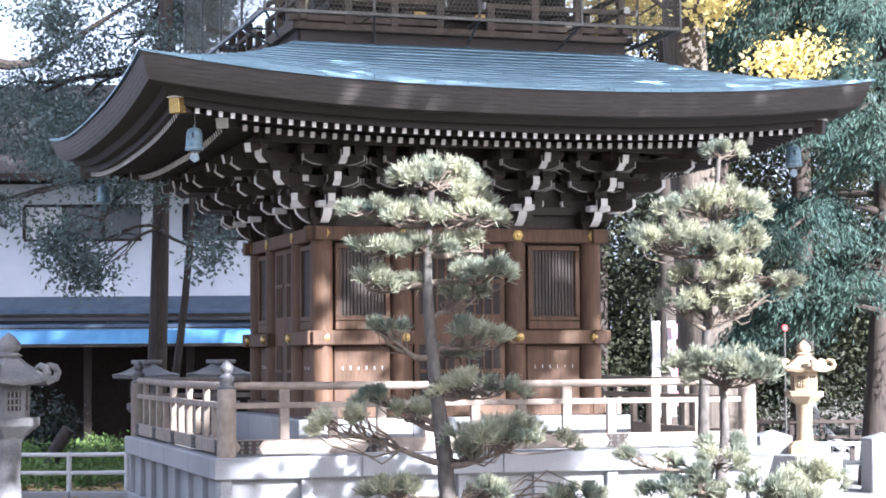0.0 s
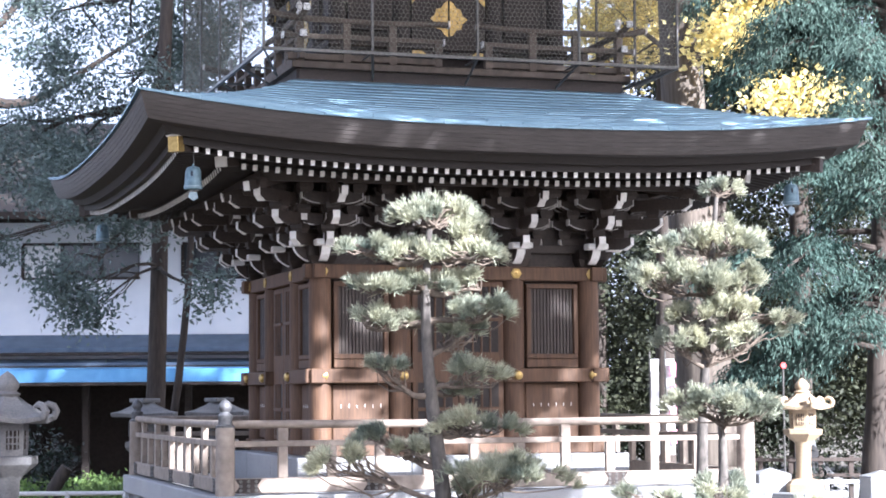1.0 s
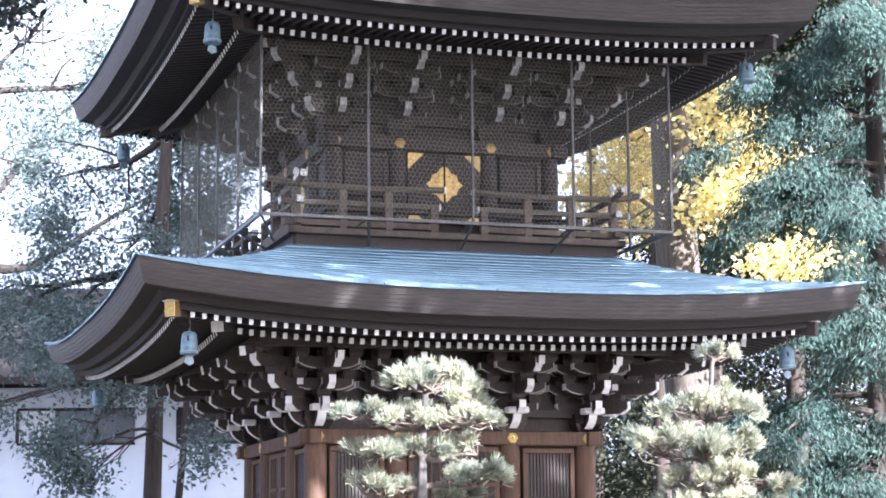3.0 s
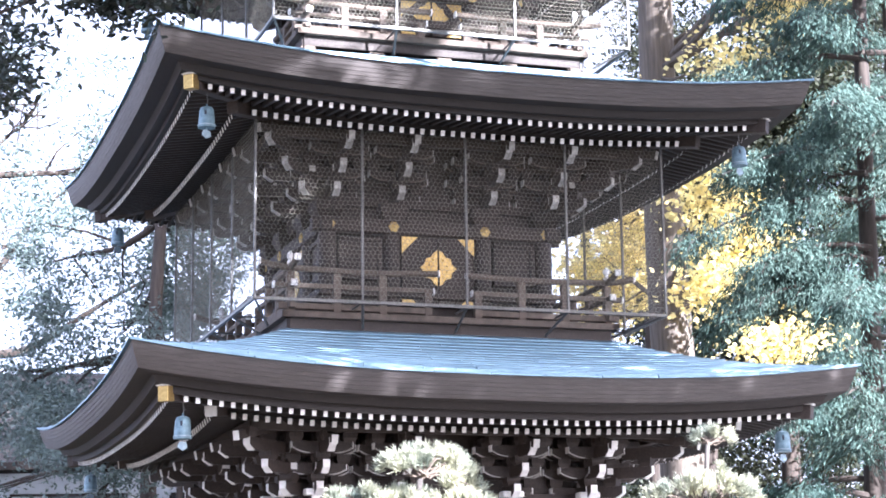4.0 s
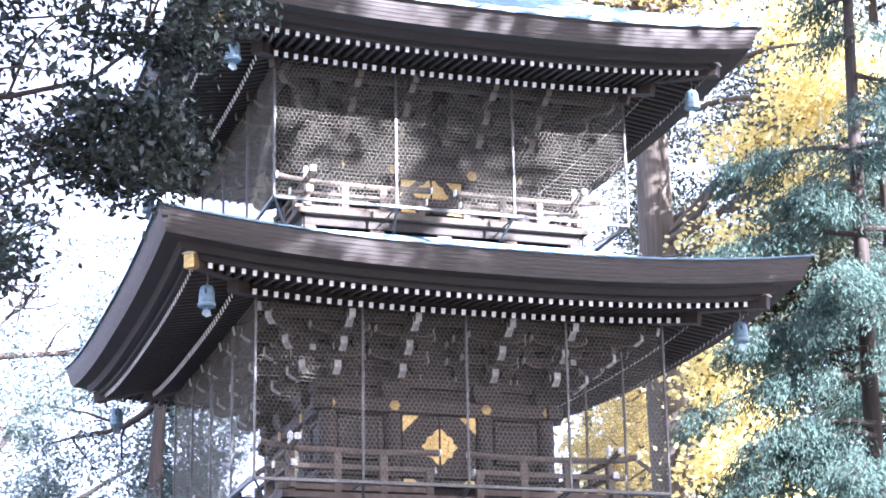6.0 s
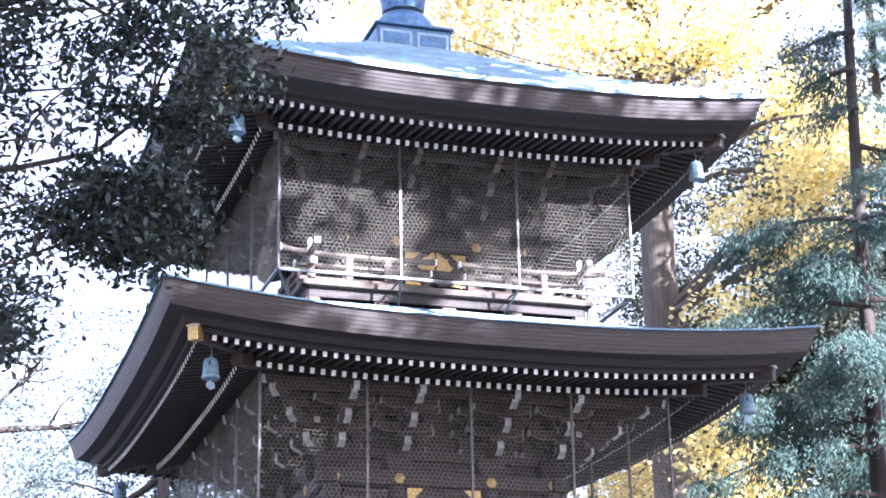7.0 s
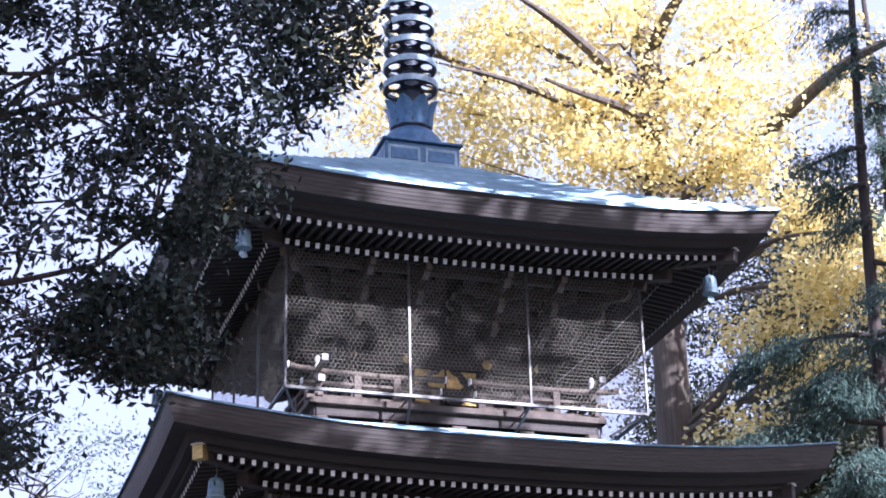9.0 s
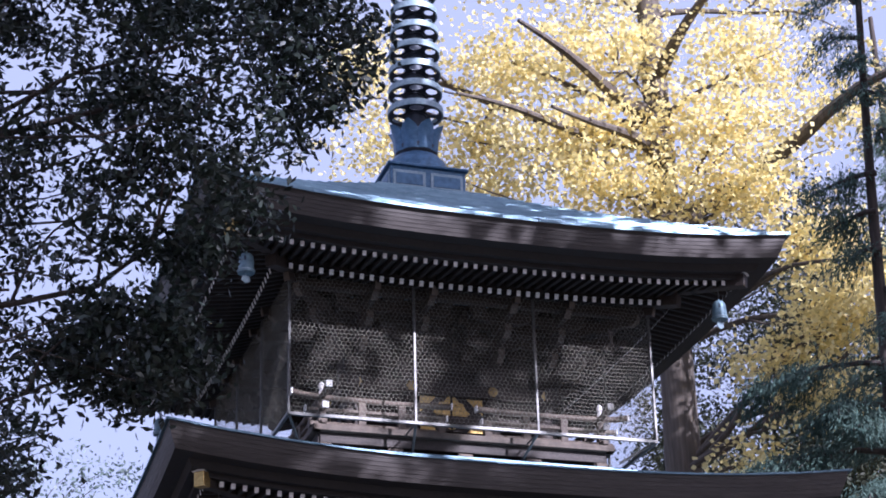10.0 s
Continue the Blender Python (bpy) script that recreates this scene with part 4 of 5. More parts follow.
# evergreens behind the tower, towards the hall
tree("camphor_tree", at(-4.70, 31, GROUND), at(-4.45, 31.5, 9.5), 0.17, 0.09,
     [mass(-5.4, 33, 6.9, 1.5, 1.6, 1.5, 56), mass(-7.4, 34, 5.9, 1.2, 1.5, 0.9, 40), mass(-6.2, 32, 5.2, 0.8, 1.0, 0.5, 18), mass(-6.6, 33, 8.2, 1.5, 1.5, 1.1, 26), mass(-4.2, 33, 8.2, 0.9, 1.5, 1.2, 60),
      mass(-5.0, 33, 9.6, 1.0, 1.2, 0.8, 26), mass(-5.7, 29, 3.35, 0.5, 0.4, 0.15, 6), mass(-5.35, 29, 2.85, 0.16, 0.3, 0.22, 5), mass(-5.75, 29, 3.0, 0.14, 0.2, 0.15, 3), mass(-3.5, 29, 3.15, 0.24, 0.3, 0.25, 4), mass(-5.2, 30, 4.3, 0.9, 0.6, 0.25, 12), mass(-7.2, 30, 3.9, 0.5, 0.4, 0.2, 4)],
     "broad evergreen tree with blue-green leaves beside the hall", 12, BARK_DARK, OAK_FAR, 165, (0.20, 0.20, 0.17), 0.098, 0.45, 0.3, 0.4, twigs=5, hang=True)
tree("slender_tree", at(-4.47, 30.4, GROUND), at(-4.0, 30.5, 6.5), 0.07, 0.04,
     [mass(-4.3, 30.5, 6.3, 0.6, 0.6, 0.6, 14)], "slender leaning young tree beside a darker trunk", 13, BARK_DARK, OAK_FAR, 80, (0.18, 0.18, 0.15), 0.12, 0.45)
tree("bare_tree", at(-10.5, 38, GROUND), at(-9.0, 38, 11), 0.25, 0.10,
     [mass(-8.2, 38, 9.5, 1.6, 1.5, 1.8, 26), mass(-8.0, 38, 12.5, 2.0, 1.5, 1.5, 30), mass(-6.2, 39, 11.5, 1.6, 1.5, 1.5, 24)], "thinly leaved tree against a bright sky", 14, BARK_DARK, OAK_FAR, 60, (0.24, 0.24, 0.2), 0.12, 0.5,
     limbs=[(at(-9.6, 38, 7.6), at(-5.6, 38, 8.9), 0.13), (at(-9.4, 38, 8.6), at(-6.8, 38, 11), 0.10)], twigs=16)

# the great ginkgo behind the tower
tree("ginkgo_tree", at(4.65, 33, GROUND), at(4.05, 33, 23), 0.44, 0.20,
     [mass(-1.25, 34, 18.6, 0.9, 1.5, 0.9, 34), mass(-1.4, 34, 20.2, 0.9, 1.5, 1.0, 34), mass(-1.6, 36, 17.6, 0.8, 1.2, 0.7, 24), mass(0.84, 34, 18.6, 1.1, 1.6, 0.7, 58), mass(1.4, 33, 19.8, 1.4, 1.6, 0.7, 70), mass(3.09, 32, 19.4, 1.3, 1.4, 0.8, 66), mass(2.6, 32, 17.6, 1.5, 1.3, 0.75, 84), mass(0.9, 34, 17.4, 1.0, 1.2, 0.5, 36),
      mass(3.1, 31.5, 16.3, 1.4, 1.1, 0.5, 60), mass(5.1, 31.5, 17.6, 1.5, 1.2, 0.75, 80), mass(5.3, 31, 16.1, 1.4, 1.1, 0.55, 66), mass(5.7, 32, 19.1, 1.4, 1.4, 0.6, 56), mass(7.4, 32, 18.2, 1.1, 1.4, 0.9, 34), mass(3.2, 33, 21.4, 2.6, 2.2, 0.9, 60), mass(6.8, 33, 20.8, 1.8, 1.8, 0.9, 26),
      mass(6.4, 31, 14.9, 0.9, 0.9, 0.45, 34), mass(7.0, 30.5, 14.0, 0.7, 0.8, 0.4, 26), mass(6.4, 30, 12.9, 0.7, 0.7, 0.35, 28), mass(5.4, 30.5, 12.6, 0.6, 0.7, 0.35, 22), mass(6.3, 30, 13.4, 0.6, 0.7, 0.4, 22), mass(7.5, 30, 13.6, 0.5, 0.6, 0.4, 18), mass(5.9, 30, 11.8, 0.6, 0.7, 0.4, 22), mass(4.9, 31, 11.0, 0.45, 0.6, 0.35, 14),
      mass(3.3, 34.5, 8.3, 0.95, 0.8, 0.75, 60), mass(2.9, 35, 7.7, 0.8, 0.8, 0.6, 40), mass(3.6, 34.5, 9.1, 0.85, 0.8, 0.8, 52), mass(4.75, 31, 7.35, 0.5, 0.6, 0.5, 40), mass(5.2, 31, 8.2, 0.6, 0.6, 0.45, 26), mass(4.6, 30.8, 8.7, 0.6, 0.6, 0.4, 20), mass(5.8, 31, 6.3, 0.9, 0.6, 0.18, 30), mass(3.7, 35, 10.9, 0.9, 0.9, 0.5, 30), mass(4.2, 30.8, 9.5, 0.4, 0.5, 0.4, 14)],
     "great ginkgo with ridged grey bark and bright yellow autumn leaves", 15, BARK, GINKGO, 30, (0.36, 0.36, 0.20), 0.105, 0.95, 0.45, 0.35,
     limbs=[(at(4.2, 33, 16.3), at(9.0, 29.6, 17.6), 0.19), (at(4.1, 33, 18.6), at(1.4, 29.6, 18.7), 0.18), (at(4.1, 33, 17.4), at(1.9, 29.6, 17.0), 0.15), (at(4.1, 33, 18.0), at(0.3, 29.6, 17.3), 0.13), (at(4.1, 33, 19.2), at(5.2, 29.8, 19.6), 0.16), (at(4.2, 33, 14), at(6.9, 30, 14.2), 0.10), (at(4.3, 33, 12), at(6.4, 30, 12.6), 0.07)], twigs=4, shell=0.05)


# cedars beside it: long boughs that arch out and down, each hung with flat sprays
def cedar(a, d, lean, top, r0, boughs, seed):
    rng = np.random.default_rng(seed)
    foot, tip = at(a, d, GROUND), at(a + lean, d, top)
    t = thing("cedar_tree", *foot, "tall cedar with a dark straight trunk and drooping blue-green sprays", "tree", "cedars beside the tower")
    pts = wander(foot, tip, 12, 0.004, rng)
    part("trunk", Build().tube(pts, [r0 * (1.35 if i == 0 else 1) * (1 - 0.8 * i / 12) for i in range(13)], 14), BARK_DARK, t, "", None, True)
    centres, ways = [], []
    for side, z, reach in boughs:
        k = (z - GROUND) / (top - GROUND)
        p0, rise_up = foot.lerp(tip, k), rng.uniform(0.0, 0.35)
        out = (RIGHT * math.sin(side) - AHEAD_H * math.cos(side)).normalized()
        across = Vector((-out.y, out.x, 0))
        line = [p0 + out * reach * q + Vector((0, 0, reach * (rise_up * q - (rise_up + 0.24) * q * q))) + across * 0.12 * math.sin(3 * q + z) for q in (0, 0.2, 0.4, 0.6, 0.8, 1.0)]
        bo = part("limb", Build().tube(line, [0.05, 0.042, 0.034, 0.026, 0.018, 0.008], 7), BARK_DARK, t, "", None, True)
        tw = Build()
        for f in range(int(reach * 8)):
            q = rng.uniform(0.22, 1.0)
            i = min(4, int(q * 5))
            o = line[i].lerp(line[i + 1], q * 5 - i)
            s = rng.choice((-1, 1))
            arm = (across * s * rng.uniform(0.5, 1.0) + out * rng.uniform(0.2, 0.7)).normalized() * rng.uniform(0.35, 0.75) * (1.15 - 0.5 * q)
            e = o + arm + Vector((0, 0, -0.55 * arm.length))
            tw.tube([o, o.lerp(e, 0.5) + Vector((0, 0, 0.03)), e], [0.011, 0.008, 0.004], 4)
            for g in np.linspace(0.15, 1.05, 5):
                centres.append(o + arm * g + Vector((0, 0, -0.62 * arm.length * g * g)))
                w = arm.normalized() * 0.8 + Vector((0, 0, -0.95))
                ways.append(w.normalized())
        tagged(part("twig", tw, BARK_DARK, bo, "", None, True), kind="stuff")
    tagged(quads("crown", leaf_quads(np.array(centres), 40, (0.12, 0.12, 0.085), 0.10, 0.20, rng, 0.3, 0.5, np.array(ways)), CEDAR, t), kind="stuff")


rc = random.Random(21)
boughs = [(rc.uniform(-2.0, -0.3), 2.0 + 0.40 * j + rc.uniform(-0.7, 0.7), rc.choice((0.9, 1.5, 2.0, 2.6)) * rc.uniform(0.85, 1.1) * (1 - 0.010 * j)) for j in range(24)]
boughs += [(-1.35, 7.7, 2.7), (-1.1, 8.5, 2.5), (-1.5, 9.9, 2.6), (-1.3, 6.4, 2.4)]
boughs += [(rc.uniform(-0.5, 1.8), 2.0 + 0.75 * j + rc.uniform(-0.3, 0.3), rc.uniform(0.7, 1.9)) for j in range(14)]
boughs += [(rc.uniform(-2.2, 1.8), 12.4 + 0.62 * j, rc.uniform(0.5, 1.1)) for j in range(10)]
cedar(6.0, 27, 0.75, 19.0, 0.19, boughs, 21)
rc = random.Random(22)
cedar(8.0, 32, 0.1, 20.0, 0.22, [(rc.uniform(-2.2, 1.0), 2.0 + 0.45 * j + rc.uniform(-0.3, 0.3), rc.uniform(0.7, 2.5) * (1 - 0.010 * j)) for j in range(36)], 22)

# the woods behind, seen through the gaps
rw = np.random.default_rng(31)
wood = []
for i in range(36):
    a, d = rw.uniform(2.0, 12), rw.uniform(40, 50)
    wood.append(mass(a, d, rw.uniform(0.5, 3.8), rw.uniform(1.0, 2.0), 1.5, rw.uniform(0.9, 1.8), 44))
for i in range(60):
    a, d = rw.uniform(4.6, 12), rw.uniform(38, 46)
    wood.append(mass(a, d, rw.uniform(4, 21), rw.uniform(0.8, 1.8), 1.5, rw.uniform(0.9, 1.6), 22))
for i in range(6):
    wood.append(mass(rw.uniform(1.5, 5), rw.uniform(38, 44), rw.uniform(2.0, 7.0), 1.4, 1.4, 1.4, 30))
for i in range(12):
    wood.append(mass(rw.uniform(5.0, 9.5), rw.uniform(35, 39), rw.uniform(7.5, 13.0), 1.2, 1.2, 0.9, 34))
for i in range(18):
    wood.append(mass(rw.uniform(4.6, 9.5), rw.uniform(36, 42), rw.uniform(3.5, 15.0), rw.uniform(0.7, 1.3), 1.2, rw.uniform(0.5, 1.0), 24))
for i in range(5):
    wood.append(mass(rw.uniform(5.6, 9.5), rw.uniform(36, 39), rw.uniform(11.0, 16.0), rw.uniform(0.7, 1.3), 1.2, rw.uniform(0.6, 1.0), 34))
cw, _ = clumps(wood, rw, 0.2)
tagged(quads("far_wood", leaf_quads(cw, 90, (0.36, 0.36, 0.3), 0.125, 0.5, rw, 0.3, 0.2), FAR_GREEN), "dark mixed woodland seen behind the tower", "woodland", kind="stuff")
for i, (a, d, r) in enumerate(((4.3, 37.5, 0.16), (5.6, 39, 0.14), (7.4, 40, 0.2), (9.0, 36, 0.2), (3.3, 41, 0.14))):
    tk = thing("forest_trunk", *at(a, d, GROUND), "dark straight trunk of a woodland tree", "tree", "woodland trunks")
    part("trunk", Build().tube([at(a, d, GROUND), at(a + 0.05, d, 5), at(a + 0.1, d, 14)], [r * 1.3, r, r * 0.6], 12), BARK_DARK, tk, "", None, True)

# tall evergreens towards the sun, which keep most of the tower in broken shade
for i, (off, h0, seed) in enumerate(((-3.6, 0.4, 41), (0.2, 0.0, 42), (4.0, 0.3, 43))):
    c = Vector((0, -3, 0)) + SUN_DIR * 15 + Vector((math.cos(SUN_AZ), math.sin(SUN_AZ), 0)) * off
    ms = [((c.x + 0.4, c.y, 13.2 + h0), (2.5, 2.2, 1.5), 80)]
    if i == 1:
        # two gaps in the crown let sun through to the top balcony and a column
        ms += [((c.x, c.y, 11.35), (2.2, 2.0, 0.85), 50), ((c.x + 0.9, c.y + 0.5, 9.7), (1.2, 1.2, 0.7), 30), ((c.x + 0.4, c.y + 0.2, 16.75), (0.32, 0.32, 0.2), 5), ((c.x, c.y, 19.2), (2.3, 2.0, 1.3), 60), ((c.x, c.y, 21.2), (1.8, 1.8, 1.4), 50)]
    else:
        ms += [((c.x, c.y, 10.8 + h0), (2.2, 2.0, 1.5), 44 if i == 0 else 70), ((c.x, c.y + 0.5, 15.9 + h0), (2.2, 2.0, 0.9), 60 if i == 0 else 10), ((c.x, c.y, 18.4), (2.3, 2.0, 1.6), 64), ((c.x, c.y, 20.6), (1.8, 1.8, 1.6), 54)]
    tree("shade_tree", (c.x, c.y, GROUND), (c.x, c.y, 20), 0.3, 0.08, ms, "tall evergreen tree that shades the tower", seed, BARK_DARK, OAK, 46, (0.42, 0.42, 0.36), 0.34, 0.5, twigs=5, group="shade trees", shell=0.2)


low = []
for off, z, r, h, n in ((-2.8, 7.35, 0.5, 0.3, 18), (-2.95, 8.5, 0.45, 0.26, 16), (-1.9, 8.75, 0.45, 0.16, 12), (0.1, 7.35, 0.7, 0.35, 24)):
    c = Vector((0, -3, 0)) + SUN_DIR * 15 + Vector((math.cos(SUN_AZ), math.sin(SUN_AZ), 0)) * off
    low.append(((c.x, c.y, z), (r, r, h), n))
c = Vector((0, -3, 0)) + SUN_DIR * 15 + Vector((math.cos(SUN_AZ), math.sin(SUN_AZ), 0)) * -4.5
low.append(((c.x, c.y, 6.5), (0.95, 0.95, 0.55), 40))
c = Vector((0, -3, 0)) + SUN_DIR * 15 + Vector((math.cos(SUN_AZ), math.sin(SUN_AZ), 0)) * -7.2
tree("shade_tree", (c.x, c.y, GROUND), (c.x, c.y, 17), 0.25, 0.08, [((c.x, c.y, 12.9), (2.0, 1.8, 1.4), 60), ((c.x, c.y, 15.2), (2.0, 1.8, 1.5), 60), ((c.x, c.y, 17.4), (1.8, 1.8, 1.4), 50)],
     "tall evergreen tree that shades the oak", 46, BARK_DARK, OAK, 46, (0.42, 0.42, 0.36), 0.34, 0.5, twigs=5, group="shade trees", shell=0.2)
c = Vector((0, -3, 0)) + SUN_DIR * 15 + Vector((math.cos(SUN_AZ), math.sin(SUN_AZ), 0))
tree("shade_tree", (c.x + 2.4, c.y + 1.0, GROUND), (c.x + 2.2, c.y + 1.0, 8.2), 0.16, 0.06, low, "low spreading evergreen that shades the podium", 45, BARK_DARK, OAK, 46, (0.2, 0.2, 0.12), 0.25, 0.5, twigs=4, group="shade trees", shell=0.1)
tree("shade_tree", (10.6, -5, GROUND), (10.6, -5, 19), 0.35, 0.1, [((9.6, -5, 16.6), (2.2, 2.2, 2.2), 70), ((12.2, -4.6, 16.8), (2.2, 2.2, 2.2), 70), ((11, -5, 19.4), (2.6, 2.2, 1.8), 60)],
     "tall evergreen tree that shades the hall", 44, BARK_DARK, OAK, 46, (0.42, 0.42, 0.36), 0.34, 0.5, twigs=5, group="shade trees", shell=0.2)


# ---- cloud-pruned pines ----
def pine(name, foot, top, r0, pads, label, seed, sway=0.02):
    """A trunk, a bough to each pad, and pads of needle tufts. pads: centre, half sizes, tufts."""
    rng = np.random.default_rng(seed)
    t = thing(name, foot[0], foot[1], foot[2], label, "pine tree", "garden pines")
    pts = wander(foot, top, 12, sway, rng)
    tr = part("trunk", Build().tube(pts, [r0 * (1.25 if i == 0 else 1) * (1 - 0.72 * i / 12) for i in range(13)], 14), PINE_BARK, t, "", None, True)
    for c, r, n in pads:
        c, n, r = Vector(c), int(n * 1.0), (r[0], r[1], r[2] * 0.85)
        hs = [p for p in pts if p.z < c.z - 0.02] or [pts[0]]
        start = min(hs, key=lambda p: abs((c.z - p.z) - 0.22 * (c.xy - p.xy).length - 0.08))
        bough = wander(start, c - Vector((0, 0, r[2] * 0.9)), 6, 0.07, rng)
        br = r0 * 0.34
        bo = part("bough", Build().tube(bough, [br * (1 - 0.6 * i / 6) for i in range(7)], 8), TWIG, t, "", None, True)
        # tufts over an uneven dome
        k = max(6, n // 11)
        lump = np.stack([rng.uniform(-0.95, 0.95, k), rng.uniform(-0.95, 0.95, k)], 1)
        lump = lump[np.hypot(lump[:, 0], lump[:, 1]) < 0.95]
        own = rng.integers(0, len(lump), n)
        pick = lump[own] + rng.normal(0, 0.10, (n, 2))
        rad = np.hypot(pick[:, 0], pick[:, 1])
        hill = rng.uniform(0.55, 1.25, len(lump))[own]
        zz = np.sqrt(np.clip(1.08 - rad ** 2, 0, 1)) * hill * rng.uniform(0.25, 1.0, n) ** 0.6 * 1.5 - 0.65
        tc = np.array(c) + np.stack([pick[:, 0] * r[0], pick[:, 1] * r[1], zz * r[2]], 1)
        way = np.stack([pick[:, 0] * 0.9, pick[:, 1] * 0.9, 0.75 + 0 * rad], 1) + rng.normal(0, 0.25, (n, 3))
        way /= np.linalg.norm(way, axis=1)[:, None]
        per = 36
        d = np.repeat(way, per, 0) + rng.normal(0, 0.42, (n * per, 3))
        d /= np.linalg.norm(d, axis=1)[:, None]
        base = np.repeat(tc, per, 0) - np.repeat(way, per, 0) * rng.uniform(0, 0.05, (n * per, 1))
        L = rng.uniform(0.055, 0.10, (n * per, 1))
        w = np.cross(d, rng.normal(0, 1, (n * per, 3)))
        w = w / (np.linalg.norm(w, axis=1)[:, None] + 1e-9) * 0.0040
        q = np.stack([base - w, base + w, base + d * L + w * 0.35, base + d * L - w * 0.35], 1)
        tagged(quads("needles", q, NEEDLE, bo), kind="stuff")
        tw = Build()
        for j in rng.choice(n, min(n, 26), replace=False):
            tw.tube(wander(bough[rng.integers(3, 7)], Vector(tc[j]), 3, 0.10, rng), [br * 0.32, br * 0.24, br * 0.18, 0.004], 5)
        tagged(part("twig", tw, TWIG, bo, "", None, True), kind="stuff")
    return t


def pad(a, d, z, ra, rz, n, rd=None):
    return (tuple(at(a, d, z)), (ra, rd or ra * 0.9, rz), n)


pine("garden_pine", at(0.02, 15, GROUND), at(-0.10, 15, 2.80), 0.085,
     [pad(-0.05, 15, 2.92, 0.37, 0.13, 170), pad(0.15, 15.1, 2.77, 0.26, 0.13, 97), pad(-0.60, 14.9, 2.66, 0.24, 0.09, 70), pad(-0.22, 15.1, 2.62, 0.42, 0.11, 170), pad(0.24, 15, 2.62, 0.29, 0.09, 95), pad(-0.55, 15, 2.38, 0.32, 0.11, 125), pad(-0.14, 15.15, 2.38, 0.4, 0.11, 166),
      pad(0.30, 15.1, 2.40, 0.2, 0.10, 56), pad(-0.6, 15, 2.11, 0.24, 0.10, 66), pad(-0.25, 15.1, 2.08, 0.17, 0.08, 45), pad(0.30, 15, 2.17, 0.34, 0.12, 110), pad(0.12, 15.15, 2.01, 0.28, 0.09, 70), pad(-0.45, 14.9, 1.75, 0.17, 0.10, 44), pad(0.23, 15, 1.68, 0.33, 0.13, 112),
      pad(0.08, 15.15, 1.55, 0.18, 0.07, 42), pad(0.34, 15, 1.29, 0.41, 0.12, 124), pad(-0.43, 15.1, 1.2, 0.25, 0.10, 66), pad(-0.74, 14.8, 1.03, 0.29, 0.16, 118), pad(-0.32, 15.1, 1.09, 0.26, 0.1, 77), pad(0.45, 14.8, 0.89, 0.55, 0.16, 224), pad(0.22, 15.15, 0.76, 0.26, 0.10, 70),
      pad(-0.39, 14.8, 0.5, 0.3, 0.12, 92), pad(0.27, 14.9, 0.48, 0.28, 0.1, 80), pad(0.93, 14.9, 0.46, 0.31, 0.08, 66)],
     "cloud-pruned garden pine with layered blue-green needle pads", 51, 0.022)
pine("garden_pine", at(2.30, 17, GROUND), at(2.44, 17, 3.24), 0.07,
     [pad(2.49, 17, 3.33, 0.17, 0.09, 40), pad(2.34, 17, 2.83, 0.53, 0.16, 216), pad(2.58, 17.1, 2.92, 0.32, 0.13, 103), pad(1.96, 16.9, 2.54, 0.42, 0.17, 176), pad(2.32, 16.8, 2.49, 0.32, 0.15, 127), pad(2.62, 17, 2.49, 0.33, 0.18, 155), pad(2.58, 16.9, 2.25, 0.36, 0.16, 151),
      pad(2.22, 17, 2.22, 0.27, 0.13, 88), pad(2.06, 17, 2.0, 0.28, 0.13, 90), pad(2.71, 17, 2.02, 0.42, 0.15, 155), pad(2.38, 16.9, 1.92, 0.32, 0.12, 95), pad(3.03, 17, 2.16, 0.14, 0.07, 35)],
     "tall cloud-pruned garden pine with pale yellow-green needles", 52, 0.025)
pine("garden_pine", at(2.20, 16, GROUND), at(2.30, 16, 1.25), 0.085,
     [pad(2.34, 16, 1.45, 0.48, 0.13, 175), pad(2.05, 15.9, 1.45, 0.25, 0.10, 66), pad(2.61, 16, 1.40, 0.25, 0.12, 80), pad(2.34, 15.8, 1.34, 0.38, 0.12, 128)], "small umbrella-shaped garden pine with a flat sunlit top", 53, 0.05)
pine("garden_pine", at(2.05, 15, GROUND), at(2.08, 15, 0.68), 0.05,
     [pad(2.11, 15, 0.73, 0.27, 0.16, 115), pad(1.69, 14.9, 0.47, 0.4, 0.12, 124), pad(1.71, 15, 0.68, 0.13, 0.08, 31), pad(1.93, 14.8, 0.56, 0.24, 0.12, 72), pad(1.41, 15, 0.74, 0.09, 0.05, 14)], "low young garden pine in front of the podium", 54)
pine("garden_pine", at(2.75, 15, GROUND), at(2.72, 15, 0.50), 0.05,
     [pad(2.87, 15, 0.55, 0.28, 0.16, 111), pad(2.47, 14.9, 0.5, 0.37, 0.14, 135), pad(2.68, 14.8, 0.45, 0.26, 0.12, 84)], "low spreading garden pine in front of the podium", 55)


# ---- the hall on the far side ----
hall = thing("hall", *at(-7.5, 40, GROUND), "white plastered hall with blue metal eaves and dark ground floor", "building")
HM = Matrix.Translation(at(0, 0, 0)) @ Matrix.Rotation(radians(-17.7), 4, "Z")   # x to the right, y ahead
HM.translation.z = 0
for a, b in (((-22, 40, 2.0), (-1.0, 40.3, 3.948)), ((-22, 40, 4.722), (-1.0, 40.3, 5.15)), ((-22, 40, 3.95), (-8.75, 40.3, 4.72)), ((-6.3, 40, 3.95), (-5.42, 40.3, 4.72)), ((-3.2, 40, 3.95), (-1.0, 40.3, 4.72)), ((-22, 40.3, 1.9), (-1.0, 48, 5.15))):
    part("wall", Build().box(a, b, 0, HM), PLASTER, hall, "white plaster wall")
